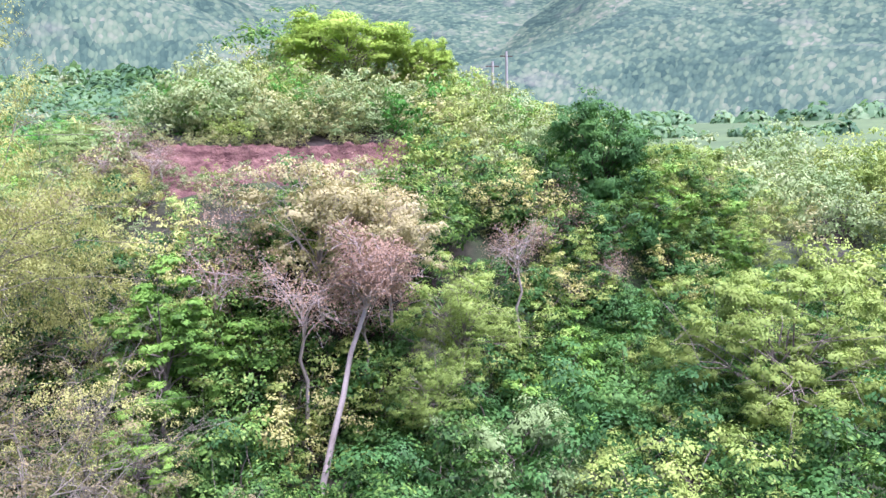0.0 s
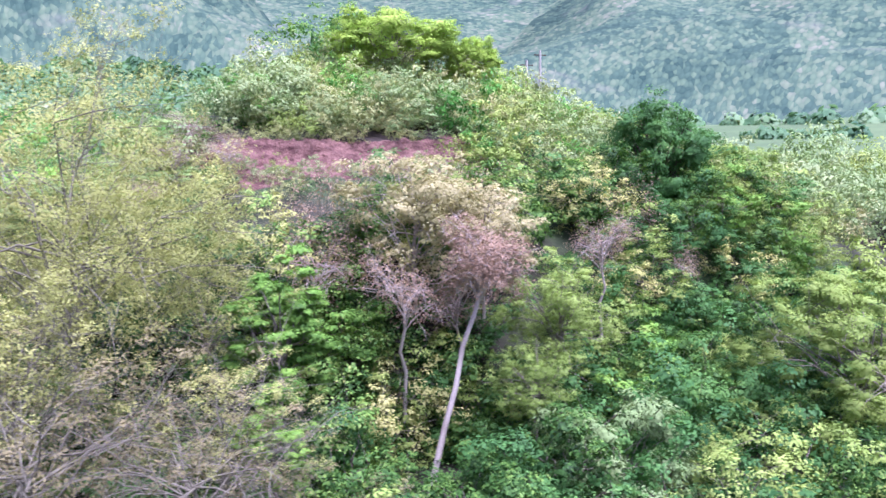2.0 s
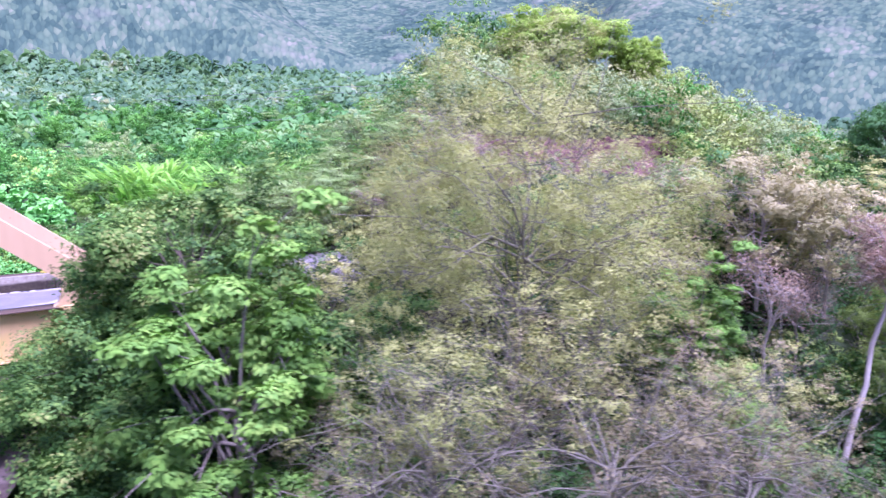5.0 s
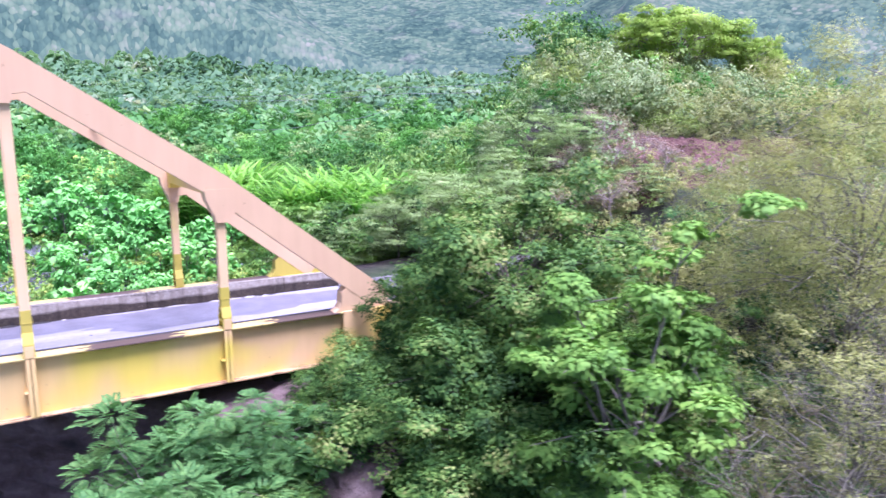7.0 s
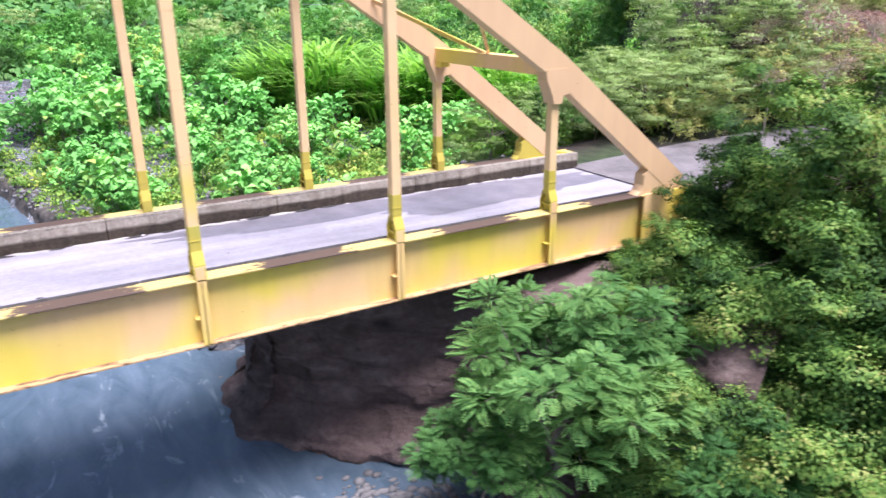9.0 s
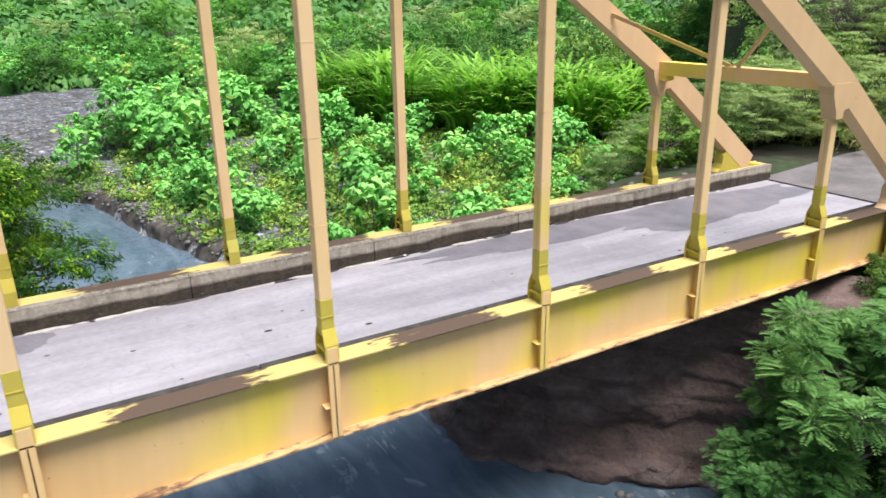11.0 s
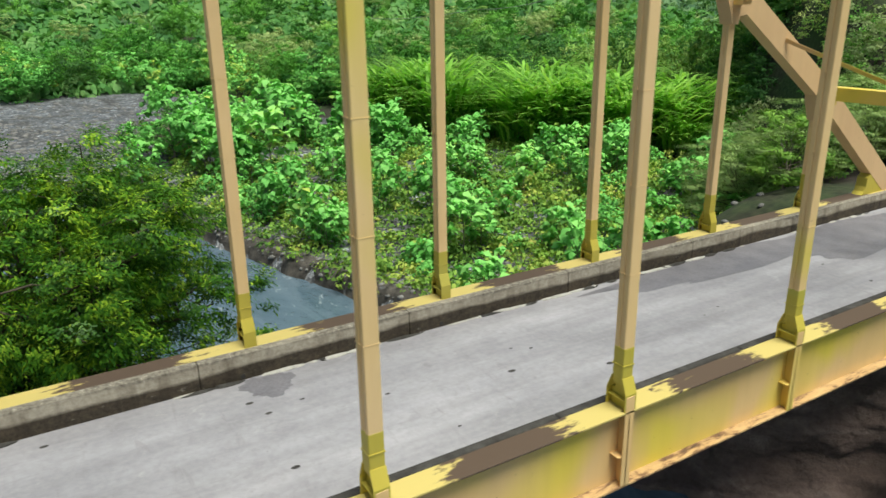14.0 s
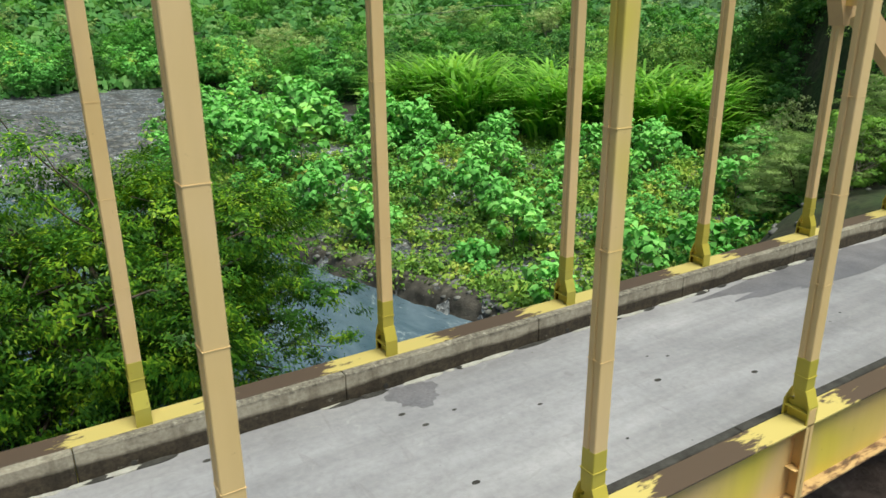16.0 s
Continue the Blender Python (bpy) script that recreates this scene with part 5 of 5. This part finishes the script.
for k, x0, x1, y0, y1, n in (("hill_grey", 27, 31, 11, 15, 8), ("hill_olive", 23, 40, 9.3, 10.0, 12), ("hill_grey", 23, 38, 4.6, 6.0, 8), ("hill_olive", 31, 42, 10.2, 15, 14), ("hill_grey", 34, 46, 10.2, 17, 10), ("hill_yellow", 84, 100, -4, 14, 14), ("hill_grey", 60, 84, -6, 10, 22), ("hill_yellow", 13, 18, 9.5, 12, 7)):
    for i in range(n):
        hill[k].append((R.uniform(x0, x1), R.uniform(y0, y1), R.uniform(0.7, 1.2) * (1.6 if x0 > 50 else 0.4 if y1 <= 10 else 1)))
forest("hill_shrubs_olive", "hill_olive", hill["hill_olive"], "half-bare olive scrub on the hill")
forest("hill_shrubs_grey", "hill_grey", hill["hill_grey"], "grey-green scrub on the hill")
forest("hill_shrubs_green", "hill_green", hill["hill_green"], "green scrub on the hill")
forest("hill_shrubs_yellow", "hill_yellow", hill["hill_yellow"], "yellow-green scrub on the hill")


forest("shoulder_bushes", "shoulder_bush", [(R.uniform(54, 120), R.uniform(-22, 44), R.uniform(0.6, 1.1)) for i in range(130)], "mixed bushes beyond the hill shoulder")


def beyond_canes(x, y):
    """Metres behind the front of the cane belt."""
    return (x - 18) * 0.866 + (y - 50.5) * 0.5


def valley(n, r0=56, r1=330):
    return [(x, y, rng.uniform(0.5, 1.25)) for x, y in polar(n, r0, r1, -14, 47, lambda x, y: not on_bar(x, y) and x > -32 and not (x > 18 and y < 33) and (x < 4 or beyond_canes(x, y) > 17))]


forest("valley_trees", "mid_tree", valley(120, 70, 260), "mixed green valley trees")
forest("valley_dark_trees", "dark_tree", valley(36, 62, 260), "dark green valley trees")
forest("valley_grey_trees", "mid_grey", valley(50, 80, 330), "flat-crowned grey-green valley trees")
forest("valley_bushes", "mid_bush", valley(120, 56, 220), "mixed green valley bushes")
edge = [(R.uniform(-34, 16), R.uniform(119, 150), R.uniform(0.6, 1.2)) for i in range(44)]
while len(edge) < 74:
    x, y = R.uniform(-4, 26), R.uniform(64, 118)
    if not on_bar(x, y) and (x < 4 or beyond_canes(x, y) > 15):
        edge.append((x, y, R.uniform(0.6, 1.1)))
forest("upstream_trees", "broad_tree", edge, "light green broad-leaved trees beyond the gravel")
behind = []
while len(behind) < 40:
    x, y = R.uniform(18, 90), R.uniform(34, 110)
    if 13 < beyond_canes(x, y) < 26:
        behind.append((x, y, R.uniform(0.8, 1.2)))
for i in range(26):
    x = R.uniform(31, 46)
    behind.append((x, 28 + (x - 31) * 0.95 + R.uniform(0, 4), R.uniform(0.4, 0.65)))
forest("dark_trees_behind_canes", "dark_tree", behind, "dark green trees behind the canes")


def far_woods(name, n, r0, r1, a0, a1, size, leaf, label, ok=None, per=40, flat=0.8):
    """Distant woods: every crown a dome of leafy sprays, growing with the distance."""
    g = np.random.default_rng(n)
    r = r0 * (r1 / r0) ** g.random(n)
    a = np.radians(g.uniform(a0, a1, n))
    x, y = r * np.sin(a), r * np.cos(a)
    if ok is not None:
        k = ok(x, y)
        x, y, r = x[k], y[k], r[k]
    m = len(x)
    s = size * r * g.uniform(0.55, 1.5, m)
    c = np.stack([x, y, s * g.uniform(-0.1, 0.35, m)], 1)
    tone = np.clip(g.normal(0, 0.2, m), -0.45, 0.5)
    d = g.normal(size=(m, per, 3))
    d[..., 2] = np.abs(d[..., 2]) - 0.25
    d /= np.linalg.norm(d, axis=2)[..., None]
    lobes = 1 + 0.18 * np.sin(5 * d[..., :1] + g.uniform(0, 6, (m, 1, 1))) + 0.18 * np.sin(6 * d[..., 1:2] + g.uniform(0, 6, (m, 1, 1)))
    pos = c[:, None] + d * lobes * s[:, None, None] * g.uniform(0.85, 1.05, (m, per, 1)) * np.array([1.0, 1.0, flat])
    pos[..., 2] += height(pos[..., 0], pos[..., 1])
    nrm = d + g.normal(0, 0.3, (m, per, 3))
    nrm /= np.linalg.norm(nrm, axis=2)[..., None]
    t = np.cross(nrm, g.normal(size=(m, per, 3)))
    t /= np.linalg.norm(t, axis=2)[..., None]
    b = np.cross(nrm, t)
    L = (s[:, None] * g.uniform(0.22, 0.42, (m, per)))[..., None]
    quad = np.stack([pos - t * L, pos + b * L * 0.75 - nrm * L * 0.15, pos + t * L, pos - b * L * 0.75 - nrm * L * 0.15], 2).reshape(-1, 3)
    shade = d * 0.7 + np.array([0, 0, 0.5]) + g.normal(0, 0.16, (m, per, 3))
    shade /= np.linalg.norm(shade, axis=2)[..., None]
    k = np.arange(m * per)[:, None] * 4
    qf = np.concatenate([k + [0, 2, 1], k + [0, 3, 2]], 1).reshape(-1, 3)
    me = mesh_np(name, quad, qf, np.repeat(shade.reshape(-1, 3), 4, 0), np.repeat(tone, per * 4))
    me.materials.append(LEAF[leaf])
    tagged(part(name, me, GROUND), label, "forest", kind="stuff")


def no_field(x, y):
    az = np.degrees(np.arctan2(x, y))
    r = np.hypot(x, y)
    return ~((az > 54 + 0.012 * (r - 300)) & (r > 170) & (r < 660)) | (np.sin(r * 0.05) > 0.99)


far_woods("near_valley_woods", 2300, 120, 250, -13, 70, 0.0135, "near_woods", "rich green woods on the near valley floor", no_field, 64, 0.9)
far_woods("valley_woods", 3400, 235, 450, -13, 70, 0.0115, "woods", "mixed green woods on the valley floor, paled by haze in their colour", no_field, 80, 0.85)

# plants of the gravel bar


def bare_gravel(x, y):
    """Open patches of gravel between the plants, wider beside the water."""
    d = x - float(shore(y))
    return float(wobble(x, y, 0.55, 3) + 0.6 * wobble(x, y, 1.3, 6)) > np.interp(d, [0, 3, 9, 20], [-0.6, -0.25, 0.08, 0.35])


made = 0
while made < 250:
    y = 15 + 70 * R.random() ** 1.15
    x = float(shore(y)) + 1.2 + R.random() * 42
    if float(height(x, y)) > -4.0 or (y > 58 and x < -9) or beyond_canes(x, y) > -4 or bare_gravel(x, y):
        continue
    made += 1
    k = "broad" if R.random() < 0.45 else "broad_low"
    plant(k, x, y, R.uniform(0.7, 1.4) * (1.5 if y > 50 else 1), R.uniform(0, 6.28), name="sapling", label="young broad-leaved light green plant on the gravel", category="plant", group="young plants on the gravel bar")
for x, y, s in ((-10.5, 61.5, 0.95), (-8.0, 63.5, 0.85), (-12.4, 64.5, 0.7), (-6.4, 60.5, 0.7), (-3.6, 68, 0.85), (0.5, 70, 0.7), (4, 66, 0.6), (7, 62, 0.5)):
    plant("broad_tree", x, y, s, x, name="sapling", label="tall broad-leaved light green sapling on the gravel", category="plant", group="tall saplings on the gravel bar")
pts = []
while len(pts) < 1900:
    y = 14 + 70 * R.random() ** 1.3
    x = float(shore(y)) + 0.8 + R.random() * 36
    if float(height(x, y)) < -4 and not (y > 58 and x < -10) and beyond_canes(x, y) < 0 and (not bare_gravel(x, y) or R.random() < 0.55):
        pts.append((x, y, R.uniform(0.8, 2.1)))
forest("bar_herbs", "herb", pts, "low green herbs over the gravel")

# canes and bananas behind the gravel bar
for i in range(90):
    f = R.random()
    q = 13 * R.random() ** 1.5
    x = np.interp(f, [0, 0.25, 0.5, 0.7, 1], [10, 15.0, 18, 21.3, 28.4]) + 0.866 * q
    y = np.interp(f, [0, 0.25, 0.5, 0.7, 1], [67, 59, 50, 45, 35.5]) + 0.5 * q
    plant("cane", x, y, R.uniform(0.8, 1.75), R.uniform(0, 6.28), name="cane_clump", label="tall green cane clump with arching blades", category="cane", group="canes behind the gravel bar")
for i in range(16):
    plant("banana", 30.5 + i * 0.3 + R.uniform(-1, 1), 37.5 - i * 0.3 + R.uniform(-1.5, 2), R.uniform(0.9, 1.3), R.uniform(0, 6.28), name="banana_plant", label="banana plant with broad bright green leaves", category="plant", group="banana plants beyond the canes")

# rock bank under the bridge head
bank_line = ((-1.2, -7.0), (-2.4, -3.0), (-3.3, 0.4), (-5.4, 2.2), (-7.0, 3.9), (-8.2, 5.6), (-8.4, 7.6), (-7.9, 9.6), (-6.8, 11.0), (-4.5, 12.0))
nu, nv = 180, 64
bl = np.array(bank_line)
seg = np.r_[0, np.cumsum(np.linalg.norm(np.diff(bl, axis=0), axis=1))]
uu = np.linspace(0, seg[-1], nu)
bx, by = np.interp(uu, seg, bl[:, 0]), np.interp(uu, seg, bl[:, 1])
tx, ty = np.gradient(bx), np.gradient(by)
tl = np.hypot(tx, ty)
ox, oy = ty / tl, -tx / tl
rv = []
for j in range(nv):
    f = j / (nv - 1)
    z = -8.7 + 6.7 * f
    # an undercut foot, a pale ledge, then a steep face that leans out at the top
    inland = 0.15 + 0.9 * smooth01(0.12, 0.3, f) + 0.5 * f - 0.55 * smooth01(0.55, 0.8, f) * smooth01(2.5, 6.5, by) + 2.2 * smooth01(0.93, 1.0, f) + 1.8 * smooth01(3, -3, by) * f
    for i in range(nu):
        q = Vector((bx[i] * 0.45, by[i] * 0.45, z * 0.9))
        n = 0.5 * noise.noise(q) + 0.2 * noise.noise(q * 2.7) + 0.12 * noise.noise(q * 6.0) + 0.07 * noise.noise(q * 14.0)
        k = inland[i] if np.ndim(inland) else inland
        rv.append((bx[i] + ox[i] * (k + n) , by[i] + oy[i] * (k + n), z + 0.15 * noise.noise(q * 3.1)))
gi = np.arange(nu * nv).reshape(nv, nu)
rf = np.stack([gi[:-1, :-1], gi[:-1, 1:], gi[1:, 1:], gi[1:, :-1]], -1).reshape(-1, 4)
tagged(part("rock_bank", mesh_np("rock_bank", rv, rf), ROCK, smooth=True), "eroded brown rock bank under the bridge head", "rock bank", kind="structure")

for x, y, z in ((-8.7, 5.6, -3.2), (-8.5, 6.3, -2.8), (-8.9, 6.9, -3.4)):
    plant("tuft", x, y, 0.8, x, z=z, name="grass_tuft", label="hanging grass tuft on the rock bank", category="grass", sink=0)

# red earth cut above the road
ex, ey = np.arange(20.0, 42.01, 0.16), np.arange(4.2, 9.81, 0.14)
EX, EY = np.meshgrid(ex, ey)
line = 8.3 + 0.45 * np.sin(EX * 0.55) + 0.25 * np.sin(EX * 1.7 + 1)
base = height(EX, EY)
lip = height(EX, line + 0.75)
foot = height(EX, line - 0.55)
crumb = np.array([[noise.noise(Vector((a * 1.9, b * 0.8, 0.3))) + 0.6 * noise.noise(Vector((a * 4.3, b * 2.6, 2.0))) for a in ex] for b in ey])
face = smooth01(-0.12, 0.32, EY - line + 0.3 * crumb)
fade = smooth01(21, 23, EX) * (1 - smooth01(37, 40, EX)) * smooth01(4.2, 5.0, EY) * (1 - smooth01(9.2, 9.8, EY))
EZ = np.where(np.abs(EY - line) < 1.4, foot + (lip - foot) * face, base) + 0.05 + 0.26 * crumb
EZ = base - 0.12 + (np.maximum(EZ, base + 0.03) - base + 0.12) * fade
ei = np.arange(EX.size).reshape(EX.shape)
ef = np.stack([ei[:-1, :-1], ei[:-1, 1:], ei[1:, 1:], ei[1:, :-1]], -1).reshape(-1, 4)
tagged(part("earth_cut", mesh_np("earth_cut", np.stack([EX, EY, EZ], -1).reshape(-1, 3), ef), REDSOIL, smooth=True), "bare red earth cut bank above the road", "earth bank", kind="structure")

# eroded dark edge of the gravel bar along the water
yy = np.arange(13, 62, 0.14)
prof = ((-0.3, -8.3), (-0.12, -8.02), (0.0, -7.8), (0.06, -7.55), (0.16, -7.3), (0.34, -7.12), (0.7, -7.02), (1.2, -7.0), (1.9, -7.1))
bv = []
for j, (d, z) in enumerate(prof):
    for y in yy:
        n = noise.noise(Vector((y * 0.9, j * 0.35, 0.0))) + 0.5 * noise.noise(Vector((y * 2.6, j * 0.6, 4.0)))
        x = float(shore(y)) + d - 0.1 + 0.28 * noise.noise(Vector((y * 0.5, 7.0, 0.0))) + 0.16 * n
        g0 = float(height(x, y))
        bv.append((x, y, z + 0.07 * n if j < 6 else (max(z, g0 + 0.04) + 0.05 * n if j < 8 else g0 - 0.1)))
bi = np.arange(len(bv)).reshape(len(prof), len(yy))
bf = np.stack([bi[:-1, :-1], bi[1:, :-1], bi[1:, 1:], bi[:-1, 1:]], -1).reshape(-1, 4)
tagged(part("bar_edge", mesh_np("bar_edge", bv, bf), WETSOIL, smooth=True), "dark eroded soil edge of the gravel bar", "river bank", kind="structure")

# stones along the waterline
ico = bmesh.new()
bmesh.ops.create_icosphere(ico, subdivisions=1, radius=1)
iv = np.array([v.co[:] for v in ico.verts])
fi = np.array([[v.index for v in f.verts] for f in ico.faces])
ico.free()
g = np.random.default_rng(3)
sv, sf = [], []
for i in range(2600):
    y = g.uniform(8, 120) if i % 3 else g.uniform(14, 50)
    wide = 30 if y > 60 else (3.0 if i % 2 else 14)
    x = float(shore(y)) + g.uniform(-0.5, 1) * wide if y > 60 else float(shore(y)) + g.uniform(-0.2, wide)
    z = max(float(height(x, y)), WATER_Z - 0.1)
    s = g.uniform(0.07, 0.24) * (1.7 if y > 60 else 1) * np.array([1, g.uniform(0.6, 1), g.uniform(0.4, 0.7)])
    sv.append(iv * s * g.uniform(0.85, 1.15, (len(iv), 1)) + np.array([x, y, z]))
    sf.append(fi + len(iv) * i)
for i in range(2600, 3800):
    y = 62 + 55 * g.random() ** 1.3
    x = float(shore(y)) + g.uniform(0, 1) * (float(np.interp(y, [62, 85, 122], [-10, -6, -8])) - float(shore(y)))
    s = g.uniform(0.12, 0.4) * np.array([1, g.uniform(0.6, 1), g.uniform(0.4, 0.7)])
    sv.append(iv * s * g.uniform(0.85, 1.15, (len(iv), 1)) + np.array([x, y, max(float(height(x, y)), WATER_Z)]))
    sf.append(fi + len(iv) * i)
for i in range(3800, 4300):
    f = g.random()
    x, y = -6.4 + 5.0 * f + g.normal(0, 0.5), 1.0 - 5.0 * f + g.normal(0, 0.7)
    s = g.uniform(0.05, 0.2) * np.array([1, g.uniform(0.6, 1), g.uniform(0.4, 0.7)])
    sv.append(iv * s * g.uniform(0.85, 1.15, (len(iv), 1)) + np.array([x, y, WATER_Z + 0.02]))
    sf.append(fi + len(iv) * i)
STONE = leaf_mat("river_stone", [(0.0, (0.1, 0.1, 0.1)), (0.6, (0.26, 0.255, 0.25)), (1, (0.55, 0.53, 0.5))], 0.2, 0.0, 0.85)
stones = mesh_np("river_stones", np.concatenate(sv), np.concatenate(sf))
tagged(part("river_stones", stones, STONE), "grey and white river stones along the water", "stones", kind="stuff")

# road beyond the bridge
road_bm = bmesh.new()
prev = None
for x, y, w in ((6.0, 3.45, 2.9), (9, 3.5, 3.2), (13, 3.6, 3.6), (17, 3.0, 3.4), (20, 0.6, 2.6), (24, -2.4, 2.0), (28, -4.2, 2.0)):
    z = -0.55 if x < 15 else float(height(x, y)) + 0.15
    cur = [road_bm.verts.new((x, y - w, z)), road_bm.verts.new((x, y + w, z))]
    if prev:
        road_bm.faces.new((prev[0], cur[0], cur[1], prev[1]))
    prev = cur
tagged(part("road", road_bm, ROADMAT), "dusty grey road beyond the bridge", "road", kind="structure")

# poles and cables across the valley
for x, y, top in ((68.5, 33.4, 13.8), (66.2, 33.0, 12.6)):
    bm = bmesh.new()
    z = float(height(x, y))
    bmesh.ops.create_cone(bm, cap_ends=True, segments=10, radius1=0.2, radius2=0.14, depth=top - z, matrix=Matrix.Translation((x, y, (top + z) / 2)))
    pole = part("utility_pole", bm, MORTAR)
    tagged(pole, "pale concrete utility pole on the hill", "pole", "utility poles on the hill")
    bm = bmesh.new()
    box(bm, (x - 0.9, y - 0.05, top - 0.6), (x + 0.9, y + 0.05, top - 0.48))
    part("crossarm", bm, BARK_DARK, pole)

# cables slung across the valley
for line in (((46, 34, 11.0), (45.8, 76.7, 11.1), (31, 135, 11.3)), ((47.5, 34, 10.3), (47, 76, 10.2), (32.5, 135, 10.6)), ((41, 68, 8.0), (39, 86, 6.2), (35, 113, 4.8))):
    pts = []
    for p, q in zip(line, line[1:]):
        for j in range(8):
            f = j / 8
            pts.append([p[k] + (q[k] - p[k]) * f - (2.2 * f * (1 - f) if k == 2 else 0) for k in range(3)])
    pts.append(list(line[-1]))
    cv, cf = [], []
    tube(np.array(pts, float), [0.035] * len(pts), 5, cv, cf)
    tagged(part("cable", mesh_np("cable", cv, cf), WIRE, smooth=True), "thin grey overhead cable across the valley", "cable", "overhead cables")
